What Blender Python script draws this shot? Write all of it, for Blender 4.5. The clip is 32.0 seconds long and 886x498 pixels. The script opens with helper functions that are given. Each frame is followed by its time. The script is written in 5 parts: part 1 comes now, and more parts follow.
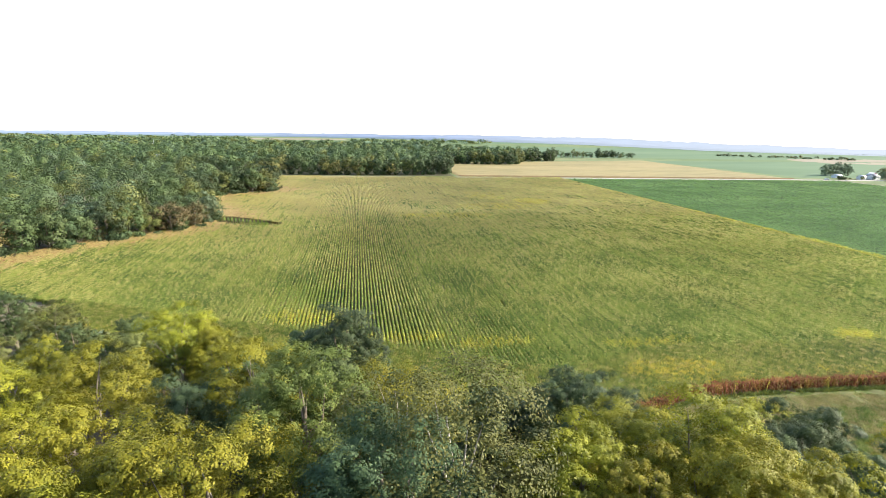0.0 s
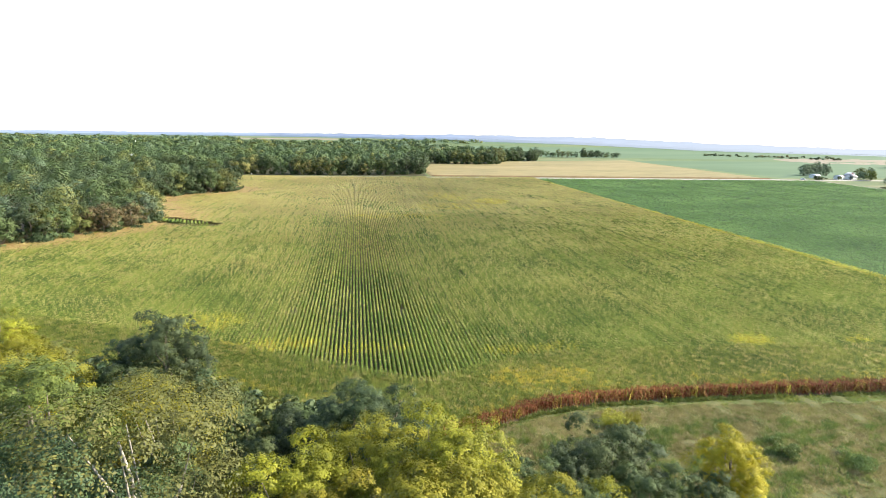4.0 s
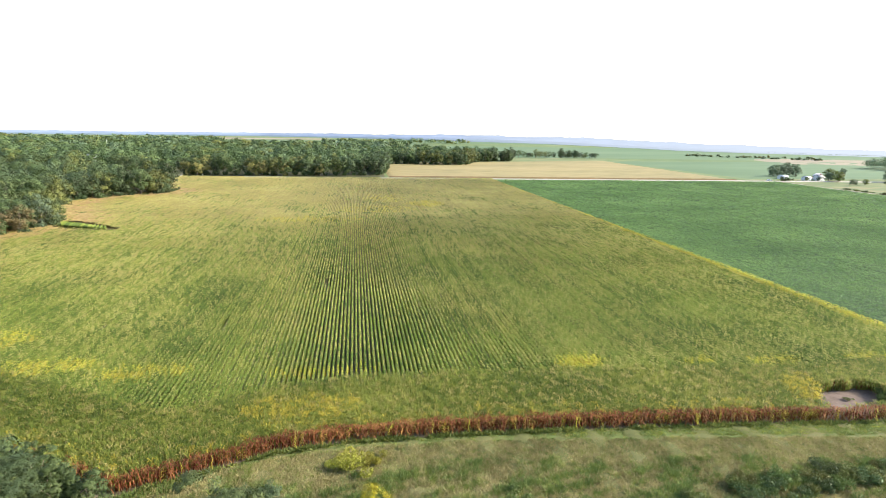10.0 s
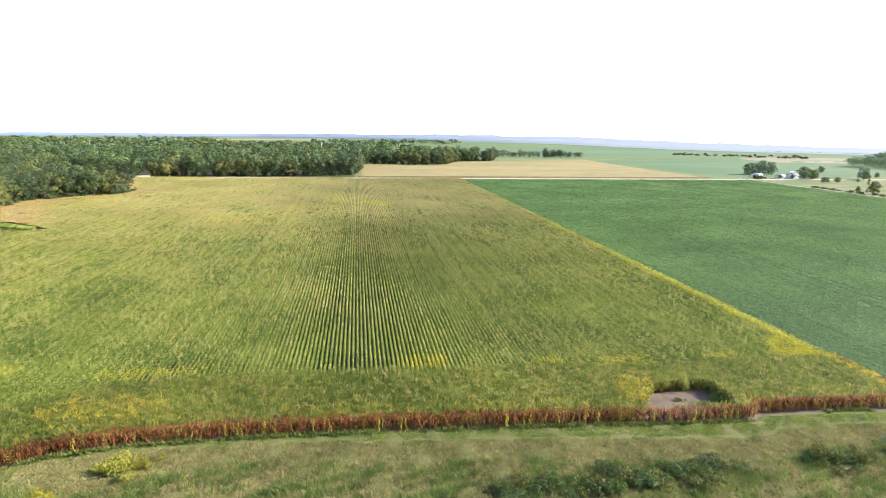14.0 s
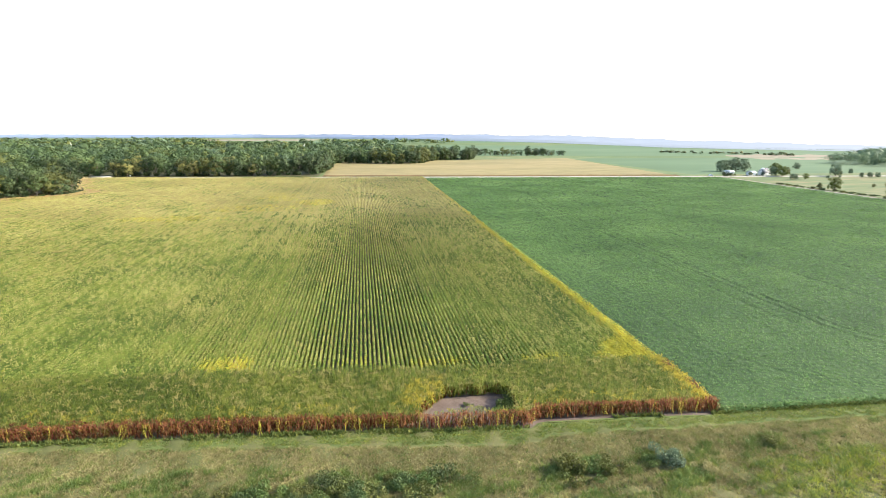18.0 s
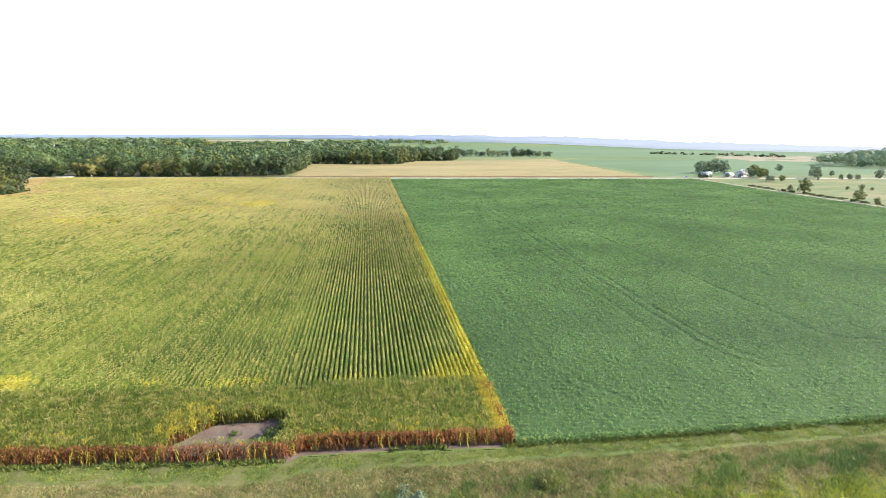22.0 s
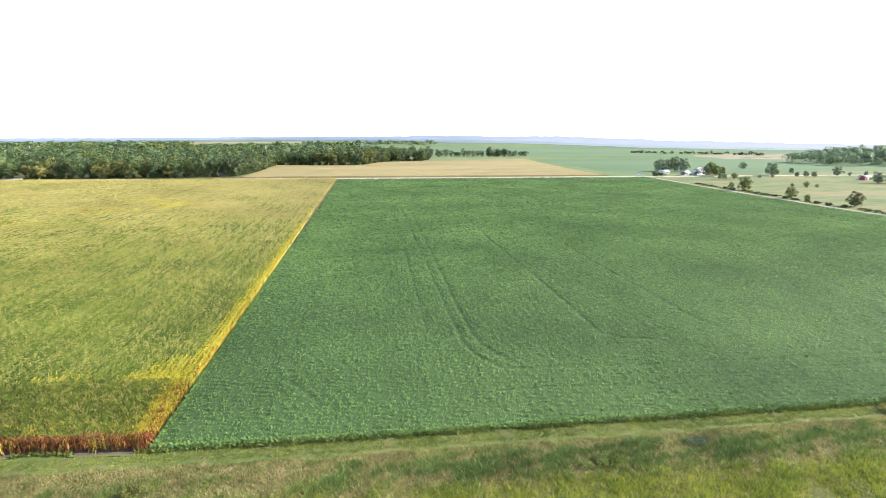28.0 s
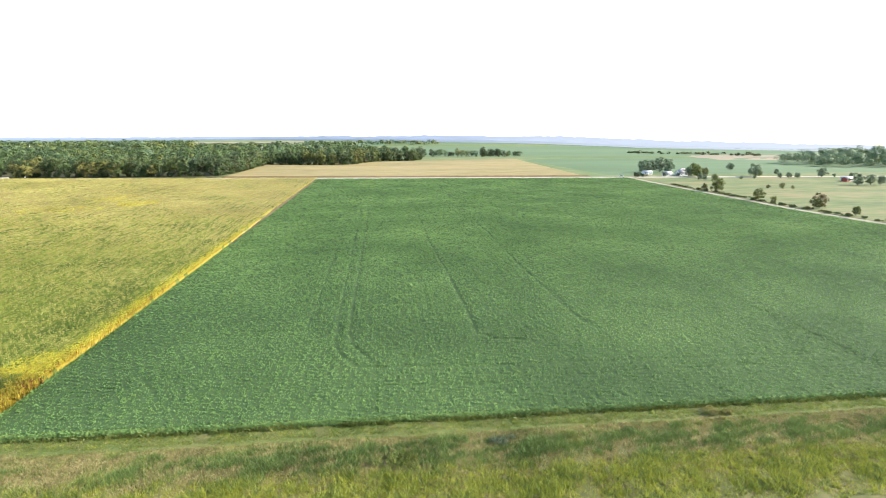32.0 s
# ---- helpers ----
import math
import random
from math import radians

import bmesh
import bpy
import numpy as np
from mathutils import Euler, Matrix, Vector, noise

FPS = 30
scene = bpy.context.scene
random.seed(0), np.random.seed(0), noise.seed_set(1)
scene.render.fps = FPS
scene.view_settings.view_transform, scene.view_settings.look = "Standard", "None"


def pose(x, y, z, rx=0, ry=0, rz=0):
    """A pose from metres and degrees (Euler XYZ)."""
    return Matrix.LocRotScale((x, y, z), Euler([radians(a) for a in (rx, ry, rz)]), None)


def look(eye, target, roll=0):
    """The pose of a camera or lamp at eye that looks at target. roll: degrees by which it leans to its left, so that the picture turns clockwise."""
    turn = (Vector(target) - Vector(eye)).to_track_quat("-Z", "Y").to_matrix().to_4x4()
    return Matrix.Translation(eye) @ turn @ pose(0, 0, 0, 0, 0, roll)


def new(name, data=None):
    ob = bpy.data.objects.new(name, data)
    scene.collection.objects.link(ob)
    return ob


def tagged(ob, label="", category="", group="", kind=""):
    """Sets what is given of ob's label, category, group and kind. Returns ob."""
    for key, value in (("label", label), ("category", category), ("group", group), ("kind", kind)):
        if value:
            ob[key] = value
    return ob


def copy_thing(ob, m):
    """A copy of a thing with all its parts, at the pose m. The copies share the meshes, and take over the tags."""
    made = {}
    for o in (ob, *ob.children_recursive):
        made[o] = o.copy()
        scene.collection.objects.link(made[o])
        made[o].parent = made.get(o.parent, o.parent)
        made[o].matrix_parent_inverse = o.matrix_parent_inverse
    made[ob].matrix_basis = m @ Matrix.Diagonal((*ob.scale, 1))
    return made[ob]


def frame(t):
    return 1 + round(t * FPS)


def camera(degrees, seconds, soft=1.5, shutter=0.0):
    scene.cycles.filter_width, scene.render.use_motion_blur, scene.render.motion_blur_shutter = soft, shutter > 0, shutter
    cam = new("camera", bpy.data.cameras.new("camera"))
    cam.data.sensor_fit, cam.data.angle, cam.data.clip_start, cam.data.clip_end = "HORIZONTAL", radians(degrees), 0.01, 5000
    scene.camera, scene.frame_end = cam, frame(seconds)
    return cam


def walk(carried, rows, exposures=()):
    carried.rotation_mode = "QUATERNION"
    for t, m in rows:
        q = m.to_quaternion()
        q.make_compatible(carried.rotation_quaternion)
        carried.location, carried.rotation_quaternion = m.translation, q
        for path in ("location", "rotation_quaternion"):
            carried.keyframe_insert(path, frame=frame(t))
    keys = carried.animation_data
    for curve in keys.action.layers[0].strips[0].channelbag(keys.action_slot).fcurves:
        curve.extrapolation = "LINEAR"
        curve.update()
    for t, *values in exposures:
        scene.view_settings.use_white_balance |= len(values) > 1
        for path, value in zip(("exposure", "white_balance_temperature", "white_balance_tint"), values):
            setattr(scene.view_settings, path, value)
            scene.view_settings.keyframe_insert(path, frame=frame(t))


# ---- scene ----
cam = camera(77.63, 32.0, 0.7)
# seconds, place in metres, turn in degrees
PATH = [
    (0.0, 5.516, 13.159, 40.184, 77.772, -0.824, -8.697),
    (0.5, 8.535, 12.961, 40.283, 77.75, -0.832, -8.758),
    (1.0, 11.39, 12.874, 40.272, 77.766, -0.875, -8.75),
    (1.5, 14.183, 12.817, 40.255, 77.77, -0.878, -8.555),
    (2.0, 16.957, 12.787, 40.256, 77.777, -0.929, -8.535),
    (2.5, 19.782, 12.813, 40.336, 77.736, -0.868, -8.703),
    (3.0, 22.64, 12.934, 40.35, 77.736, -0.853, -8.85),
    (3.5, 25.601, 13.173, 40.34, 77.752, -0.825, -8.796),
    (5.5, 37.882, 14.081, 40.679, 77.748, -0.839, -8.807),
    (6.0, 41.0, 14.489, 40.822, 77.708, -0.827, -8.844),
    (6.5, 44.131, 14.996, 40.9, 77.708, -0.852, -8.863),
    (7.0, 47.293, 15.572, 41.009, 77.687, -0.817, -8.885),
    (7.5, 50.389, 16.218, 40.921, 77.713, -0.829, -8.935),
    (8.0, 53.432, 16.795, 40.915, 77.711, -0.872, -9.029),
    (8.5, 56.429, 17.348, 40.869, 77.726, -0.857, -9.045),
    (9.0, 59.35, 17.644, 40.853, 77.74, -0.867, -8.942),
    (9.5, 62.265, 17.894, 40.824, 77.755, -0.877, -8.89),
    (10.0, 65.244, 17.931, 40.792, 77.75, -0.858, -8.885),
    (10.5, 68.229, 17.829, 40.742, 77.766, -0.86, -8.887),
    (11.0, 71.397, 17.572, 40.731, 77.761, -0.813, -8.837),
    (11.5, 74.639, 17.18, 40.656, 77.805, -0.817, -8.786),
    (12.0, 78.036, 16.795, 40.6, 77.81, -0.781, -8.734),
    (12.5, 81.501, 16.42, 40.519, 77.826, -0.752, -8.72),
    (13.0, 85.208, 16.033, 40.527, 77.791, -0.685, -8.716),
    (13.5, 89.053, 15.686, 40.48, 77.797, -0.635, -8.697),
    (14.0, 92.927, 15.397, 40.399, 77.782, -0.58, -8.701),
    (14.5, 96.914, 15.12, 40.336, 77.797, -0.567, -8.664),
    (16.5, 114.011, 14.337, 39.916, 77.77, -0.289, -8.579),
    (17.0, 118.282, 14.154, 39.842, 77.75, -0.256, -8.502),
    (17.5, 122.482, 14.127, 39.715, 77.73, -0.223, -8.424),
    (18.0, 126.677, 14.231, 39.562, 77.74, -0.188, -8.337),
    (18.5, 130.694, 14.436, 39.449, 77.721, -0.197, -8.228),
    (19.0, 134.708, 14.81, 39.391, 77.692, -0.183, -8.103),
    (19.5, 138.707, 15.43, 39.307, 77.682, -0.192, -7.944),
    (20.0, 142.77, 16.203, 39.236, 77.684, -0.188, -7.868),
    (20.5, 146.815, 17.018, 39.135, 77.696, -0.225, -7.835),
    (21.0, 150.823, 17.71, 39.081, 77.749, -0.275, -7.82),
    (21.5, 154.839, 18.289, 39.027, 77.782, -0.274, -7.805),
    (22.0, 158.769, 18.744, 38.94, 77.84, -0.306, -7.752),
    (22.5, 162.71, 19.103, 38.827, 77.88, -0.279, -7.762),
    (23.0, 166.534, 19.232, 38.739, 77.909, -0.29, -7.754),
    (23.5, 170.283, 19.1, 38.659, 77.948, -0.269, -7.742),
    (24.0, 173.752, 18.85, 38.607, 77.946, -0.223, -7.706),
    (24.5, 177.501, 18.532, 38.497, 77.965, -0.188, -7.677),
    (25.0, 181.359, 18.197, 38.367, 77.983, -0.115, -7.616),
    (25.5, 185.145, 18.019, 38.196, 77.996, -0.048, -7.591),
    (27.5, 200.424, 16.42, 37.777, 77.968, 0.098, -7.3),
    (28.0, 204.196, 15.953, 37.731, 77.951, 0.128, -7.256),
    (28.5, 207.893, 15.6, 37.642, 77.954, 0.141, -7.198),
    (29.0, 211.584, 15.174, 37.663, 77.911, 0.136, -7.12),
    (29.5, 215.096, 14.73, 37.712, 77.909, 0.15, -7.057),
    (30.0, 218.401, 14.232, 37.82, 77.917, 0.112, -6.992),
    (30.5, 221.408, 13.657, 37.925, 77.916, 0.094, -7.024),
    (31.0, 224.056, 13.043, 38.065, 77.905, 0.091, -7.13),
    (31.5, 226.507, 12.438, 38.138, 77.92, 0.083, -6.836),
    (32.0, 228.995, 11.769, 38.134, 77.922, 0.052, -6.179),
]
walk(cam, [(row[0], pose(*row[1:])) for row in PATH])


# ---- world, sun ----
SUN_AZ, SUN_EL = -6.0, 30.0          # degrees from +x towards +y; above the horizon
world = bpy.data.worlds.new("sky_world")
scene.world = world
world.use_nodes = True
_wn = world.node_tree.nodes
_sky = _wn.new("ShaderNodeTexSky")
_sky.sky_type, _sky.sun_disc = "NISHITA", False
_sky.sun_elevation, _sky.sun_rotation = radians(SUN_EL), radians(90 - SUN_AZ)
_sky.air_density, _sky.dust_density, _sky.ozone_density = 1.0, 0.6, 1.0
world.node_tree.links.new(_sky.outputs[0], _wn["Background"].inputs[0])
_wn["Background"].inputs[1].default_value = 0.15
sun = new("sun", bpy.data.lights.new("sun", "SUN"))
sun.data.energy, sun.data.angle, sun.data.color = 5.4, radians(1.0), (1.0, 0.92, 0.76)
_sd = Vector((math.cos(radians(SUN_EL)) * math.cos(radians(SUN_AZ)), math.cos(radians(SUN_EL)) * math.sin(radians(SUN_AZ)), math.sin(radians(SUN_EL))))
sun.matrix_world = look(_sd * 600, (0, 0, 0))
scene.view_settings.exposure = 1.62

rng = np.random.default_rng(7)


# ---- materials ----
def material(name, rough=0.8):
    m = bpy.data.materials.new(name)
    m.use_nodes = True
    n = m.node_tree.nodes
    b = n["Principled BSDF"]
    b.inputs["Roughness"].default_value = rough
    b.inputs["Specular IOR Level"].default_value = 0.25
    return m, n, m.node_tree.links, b


def ramp(n, stops):
    r = n.new("ShaderNodeValToRGB")
    while len(r.color_ramp.elements) < len(stops):
        r.color_ramp.elements.new(0.5)
    for e, (p, c) in zip(r.color_ramp.elements, stops):
        e.position, e.color = p, (*c, 1)
    return r


def leaf_material(name, dark, mid, light, spread=0.12, through_light=0.3, patch=0.05, island=0.55, gloss=0.15, rough=0.55, fine=0.8, clump=0.6):
    """Foliage: each leaf card has its own shade, each plant or tree its own tint, light passes partly through."""
    m, n, l, b = material(name, rough)
    b.inputs["Specular IOR Level"].default_value = gloss
    g = n.new("ShaderNodeNewGeometry")
    r = ramp(n, [(0.0, dark), (0.5, mid), (1.0, light)])
    pos = n.new("ShaderNodeTexNoise")
    pos.inputs["Scale"].default_value, pos.inputs["Detail"].default_value = patch, 4
    l.new(g.outputs["Position"], pos.inputs["Vector"])
    mix = n.new("ShaderNodeMath")
    mix.operation = "MULTIPLY_ADD"
    mix.inputs[1].default_value = island
    l.new(g.outputs["Random Per Island"], mix.inputs[0])
    sc = n.new("ShaderNodeMath")
    sc.operation = "MULTIPLY_ADD"
    sc.inputs[1].default_value, sc.inputs[2].default_value = 1.3, -0.42 + (0.55 - island) / 2 - clump / 2
    l.new(pos.outputs["Fac"], sc.inputs[0])
    tone = n.new("ShaderNodeTexNoise")
    tone.inputs["Scale"].default_value, tone.inputs["Detail"].default_value = fine, 2
    l.new(g.outputs["Position"], tone.inputs["Vector"])
    cl = n.new("ShaderNodeMath")
    cl.operation = "MULTIPLY_ADD"
    cl.inputs[1].default_value = clump
    l.new(tone.outputs["Fac"], cl.inputs[0])
    l.new(sc.outputs[0], cl.inputs[2])
    l.new(cl.outputs[0], mix.inputs[2])
    l.new(mix.outputs[0], r.inputs[0])
    oi = n.new("ShaderNodeObjectInfo")
    hsv = n.new("ShaderNodeHueSaturation")
    for sock, mul, add in (("Value", spread * 4, 1 - spread * 2), ("Hue", spread * 0.3, 0.5 - spread * 0.15)):
        k = n.new("ShaderNodeMath")
        k.operation = "MULTIPLY_ADD"
        k.inputs[1].default_value, k.inputs[2].default_value = mul, add
        l.new(oi.outputs["Random"], k.inputs[0])
        l.new(k.outputs[0], hsv.inputs[sock])
    l.new(r.outputs[0], hsv.inputs["Color"])
    l.new(hsv.outputs[0], b.inputs["Base Color"])
    t = n.new("ShaderNodeBsdfTranslucent")
    l.new(hsv.outputs[0], t.inputs["Color"])
    s = n.new("ShaderNodeMixShader")
    s.inputs[0].default_value = through_light
    l.new(b.outputs[0], s.inputs[1])
    l.new(t.outputs[0], s.inputs[2])
    l.new(s.outputs[0], n["Material Output"].inputs["Surface"])
    return m


def ground_material(name, stops, big=0.02, small=1.2, rough=0.95, bump=0.3, stretch=(1, 1, 1)):
    m, n, l, b = material(name, rough)
    g = n.new("ShaderNodeNewGeometry")
    mp = n.new("ShaderNodeMapping")
    mp.inputs["Scale"].default_value = stretch
    l.new(g.outputs["Position"], mp.inputs["Vector"])
    a, c = n.new("ShaderNodeTexNoise"), n.new("ShaderNodeTexNoise")
    a.inputs["Scale"].default_value, c.inputs["Scale"].default_value = big, small
    a.inputs["Detail"].default_value = c.inputs["Detail"].default_value = 5
    l.new(mp.outputs[0], a.inputs["Vector"])
    l.new(mp.outputs[0], c.inputs["Vector"])
    x = n.new("ShaderNodeMix")
    x.inputs[0].default_value = 0.45
    l.new(a.outputs["Fac"], x.inputs[2])
    l.new(c.outputs["Fac"], x.inputs[3])
    r = ramp(n, stops)
    l.new(x.outputs[0], r.inputs[0])
    l.new(r.outputs[0], b.inputs["Base Color"])
    bp = n.new("ShaderNodeBump")
    bp.inputs["Strength"].default_value = bump
    l.new(c.outputs["Fac"], bp.inputs["Height"])
    l.new(bp.outputs[0], b.inputs["Normal"])
    return m


def plain_material(name, color, rough=0.7, metal=0.0, vary=0.15, scale=2.0):
    m, n, l, b = material(name, rough)
    b.inputs["Metallic"].default_value = metal
    t = n.new("ShaderNodeTexNoise")
    t.inputs["Scale"].default_value, t.inputs["Detail"].default_value = scale, 5
    g = n.new("ShaderNodeNewGeometry")
    l.new(g.outputs["Position"], t.inputs["Vector"])
    r = ramp(n, [(0.3, tuple(c * (1 - vary) for c in color)), (0.7, tuple(min(1, c * (1 + vary)) for c in color))])
    l.new(t.outputs["Fac"], r.inputs[0])
    l.new(r.outputs[0], b.inputs["Base Color"])
    return m


CORN_GREEN = leaf_material("corn_green_leaf", (0.055, 0.09, 0.012), (0.15, 0.195, 0.027), (0.30, 0.32, 0.06), through_light=0.5, island=0.7, gloss=0.4, rough=0.65, fine=1.3, clump=0.7)
CORN_OLIVE = leaf_material("corn_ripening_leaf", (0.225, 0.20, 0.05), (0.36, 0.315, 0.09), (0.465, 0.405, 0.138), patch=0.02, through_light=0.53, island=0.3, gloss=0.55, rough=0.7, fine=1.0, clump=0.4)
CORN_TASSEL = leaf_material("corn_tassel", (0.30, 0.215, 0.09), (0.42, 0.305, 0.13), (0.50, 0.38, 0.17), patch=0.02, through_light=0.5, island=0.3)
CORN_YELLOW = leaf_material("corn_yellow_leaf", (0.22, 0.2, 0.028), (0.42, 0.355, 0.045), (0.56, 0.47, 0.08), through_light=0.5)
CORN_DRY = leaf_material("corn_dry_leaf", (0.07, 0.024, 0.012), (0.18, 0.065, 0.025), (0.36, 0.165, 0.055), through_light=0.2)
SOY = leaf_material("soybean_leaf", (0.062, 0.14, 0.038), (0.128, 0.255, 0.07), (0.222, 0.37, 0.112), patch=0.03, through_light=0.5, island=0.22, gloss=0.4, rough=0.7, fine=1.5, clump=1.0)
GRASS_DRY = leaf_material("dry_grass_blade", (0.12, 0.105, 0.045), (0.235, 0.195, 0.09), (0.36, 0.295, 0.15), patch=0.12, through_light=0.4, fine=0.7, clump=0.9)
GRASS_GREEN = leaf_material("green_grass_blade", (0.06, 0.088, 0.02), (0.135, 0.168, 0.04), (0.25, 0.265, 0.07), patch=0.12, through_light=0.4, fine=0.7, clump=0.9)
REED = leaf_material("reed_blade", (0.12, 0.14, 0.015), (0.24, 0.25, 0.035), (0.38, 0.36, 0.07), patch=0.12, through_light=0.4)
WEED = leaf_material("weed_leaf", (0.05, 0.08, 0.022), (0.10, 0.14, 0.04), (0.17, 0.215, 0.06), patch=0.12)
LEAF_GREEN = leaf_material("tree_leaf_green", (0.027, 0.043, 0.0145), (0.061, 0.088, 0.03), (0.12, 0.15, 0.057), patch=0.16, island=0.18, through_light=0.22, spread=0.09, fine=0.6, clump=0.8)
LEAF_DARK = leaf_material("tree_leaf_dark", (0.0213, 0.034, 0.0146), (0.046, 0.068, 0.028), (0.098, 0.125, 0.055), patch=0.16, island=0.18, through_light=0.2, fine=0.7, clump=0.9)
LEAF_YELLOW = leaf_material("tree_leaf_yellow_green", (0.066, 0.07, 0.007), (0.168, 0.165, 0.015), (0.31, 0.285, 0.03), patch=0.2, island=0.28, through_light=0.28, spread=0.09, fine=0.9, clump=1.2)
LEAF_OLIVE = leaf_material("tree_leaf_olive", (0.042, 0.05, 0.013), (0.095, 0.102, 0.027), (0.172, 0.17, 0.05), patch=0.16, island=0.18, through_light=0.22, spread=0.08, fine=0.9, clump=1.1)
LEAF_LIME = leaf_material("tree_leaf_fresh_green", (0.04, 0.054, 0.012), (0.092, 0.114, 0.025), (0.175, 0.19, 0.047), patch=0.16, island=0.2, through_light=0.25, spread=0.06, fine=0.9, clump=1.1)
# far trees: haze put into the grey-green tone; also greyish weedy bushes
LEAF_HAZE_GREY = leaf_material("tree_leaf_haze_grey", (0.06, 0.088, 0.05), (0.105, 0.145, 0.085), (0.16, 0.205, 0.125), patch=0.16, island=0.15, through_light=0.35, spread=0.06, fine=0.5, clump=0.5)
LEAF_TAN = leaf_material("tree_leaf_turning", (0.085, 0.082, 0.026), (0.165, 0.15, 0.048), (0.26, 0.225, 0.08), patch=0.16, island=0.2, through_light=0.25)
LEAF_GOLD = leaf_material("tree_leaf_gold", (0.12, 0.108, 0.008), (0.29, 0.25, 0.016), (0.44, 0.375, 0.03), patch=0.25, fine=0.9, clump=0.9)
LEAF_BROWN = leaf_material("tree_leaf_rust", (0.0638, 0.051, 0.0231), (0.1237, 0.0975, 0.0413), (0.1875, 0.15, 0.066), patch=0.16, island=0.18, through_light=0.22)
BARK = plain_material("bark_grey", (0.16, 0.13, 0.10), 0.9, vary=0.35, scale=3)
BARK_PALE = plain_material("bark_pale", (0.27, 0.24, 0.20), 0.85, vary=0.3, scale=3)
SOIL = ground_material("field_soil", [(0.3, (0.09, 0.07, 0.045)), (0.6, (0.15, 0.12, 0.08))], 0.05, 2.0)
BARE = ground_material("bare_silt_soil", [(0.3, (0.068, 0.047, 0.037)), (0.5, (0.105, 0.077, 0.064)), (0.72, (0.15, 0.115, 0.10))], 0.5, 3.5, bump=0.6)
GRAVEL = ground_material("gravel_road", [(0.3, (0.22, 0.20, 0.17)), (0.6, (0.32, 0.29, 0.25))], 0.05, 3.0)
TURF = ground_material("rough_grass_ground", [(0.3, (0.05, 0.06, 0.017)), (0.5, (0.085, 0.088, 0.03)), (0.7, (0.13, 0.112, 0.05))], 0.07, 1.5, bump=0.6)
LANE = ground_material("mown_grass_lane", [(0.3, (0.045, 0.07, 0.016)), (0.5, (0.078, 0.102, 0.027)), (0.7, (0.13, 0.12, 0.05))], 0.25, 2.2, stretch=(0.5, 1.5, 1))
LAND = ground_material("open_land", [(0.3, (0.05, 0.08, 0.025)), (0.5, (0.08, 0.11, 0.035)), (0.7, (0.15, 0.15, 0.07))], 0.004, 0.05)
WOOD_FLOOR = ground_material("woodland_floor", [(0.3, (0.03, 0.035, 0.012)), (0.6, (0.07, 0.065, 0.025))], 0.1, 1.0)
PASTURE = ground_material("dry_pasture", [(0.36, (0.05, 0.078, 0.025)), (0.49, (0.09, 0.108, 0.038)), (0.6, (0.14, 0.122, 0.056))], 0.03, 0.16, stretch=(0.45, 1.3, 1))
RIPE = ground_material("ripe_bean_field", [(0.34, (0.115, 0.10, 0.04)), (0.5, (0.185, 0.148, 0.062)), (0.66, (0.235, 0.18, 0.085))], 0.012, 0.12, stretch=(0.4, 1.6, 1))
RIPE_EDGE = ground_material("ripe_field_edge", [(0.3, (0.08, 0.055, 0.025)), (0.7, (0.16, 0.10, 0.045))], 0.05, 0.8)
FAR_GREEN = ground_material("far_green_crop", [(0.32, (0.05, 0.088, 0.038)), (0.5, (0.068, 0.108, 0.05)), (0.7, (0.09, 0.125, 0.062))], 0.004, 0.02, stretch=(0.4, 1.3, 1))
FAR_TAN = ground_material("far_stubble", [(0.32, (0.15, 0.12, 0.08)), (0.6, (0.2, 0.165, 0.115))], 0.006, 0.05)
# dark tone stands in for the shade between the bean leaves
SOY_SHADE_BODY = ground_material("soybean_shaded_understorey", [(0.3, (0.02, 0.042, 0.012)), (0.5, (0.032, 0.062, 0.018)), (0.7, (0.044, 0.08, 0.024))], 0.03, 1.6, bump=0.3)
SIDE_GRAVEL = ground_material("worn_side_road", [(0.3, (0.15, 0.14, 0.10)), (0.6, (0.24, 0.22, 0.17))], 0.05, 2.0)


# ---- mesh helpers ----
def mesh_of(name, verts, faces, mats, index=None, smooth=False):
    """A mesh from arrays: verts (n, 3), faces (m, 3 or 4)."""
    me = bpy.data.meshes.new(name)
    verts, faces = np.asarray(verts, np.float32), np.asarray(faces, np.int32)
    k = faces.shape[1]
    me.vertices.add(len(verts))
    me.vertices.foreach_set("co", verts.ravel())
    me.loops.add(faces.size)
    me.loops.foreach_set("vertex_index", faces.ravel())
    me.polygons.add(len(faces))
    me.polygons.foreach_set("loop_start", np.arange(0, faces.size, k, dtype=np.int32))
    for m in mats:
        me.materials.append(m)
    if index is not None:
        me.polygons.foreach_set("material_index", np.asarray(index, np.int32))
    if smooth:
        me.polygons.foreach_set("use_smooth", np.ones(len(faces), bool))
    me.update(calc_edges=True)
    return me


def part(name, me, parent=None, label=""):
    ob = new(name, me)
    if parent is not None:
        ob.parent = parent
    return tagged(ob, label)


def join(pieces):
    """Joins (verts, faces) pairs."""
    vs, fs, o = [], [], 0
    for v, f in pieces:
        vs.append(v)
        fs.append(f + o)
        o += len(v)
    return np.concatenate(vs), np.concatenate(fs)


def cards(c, a, u, tip=0.25):
    """Leaf cards: base point c, half width a, length u, narrowing to the tip."""
    n = len(c)
    v = np.stack([c - a * 0.5, c + u * 0.45 + a, c + u + a * tip, c + u * 0.5 - a], 1).reshape(-1, 3)
    return v, np.arange(n * 4).reshape(n, 4)


def unit(v):
    return v / np.maximum(np.linalg.norm(v, axis=1, keepdims=True), 1e-6)


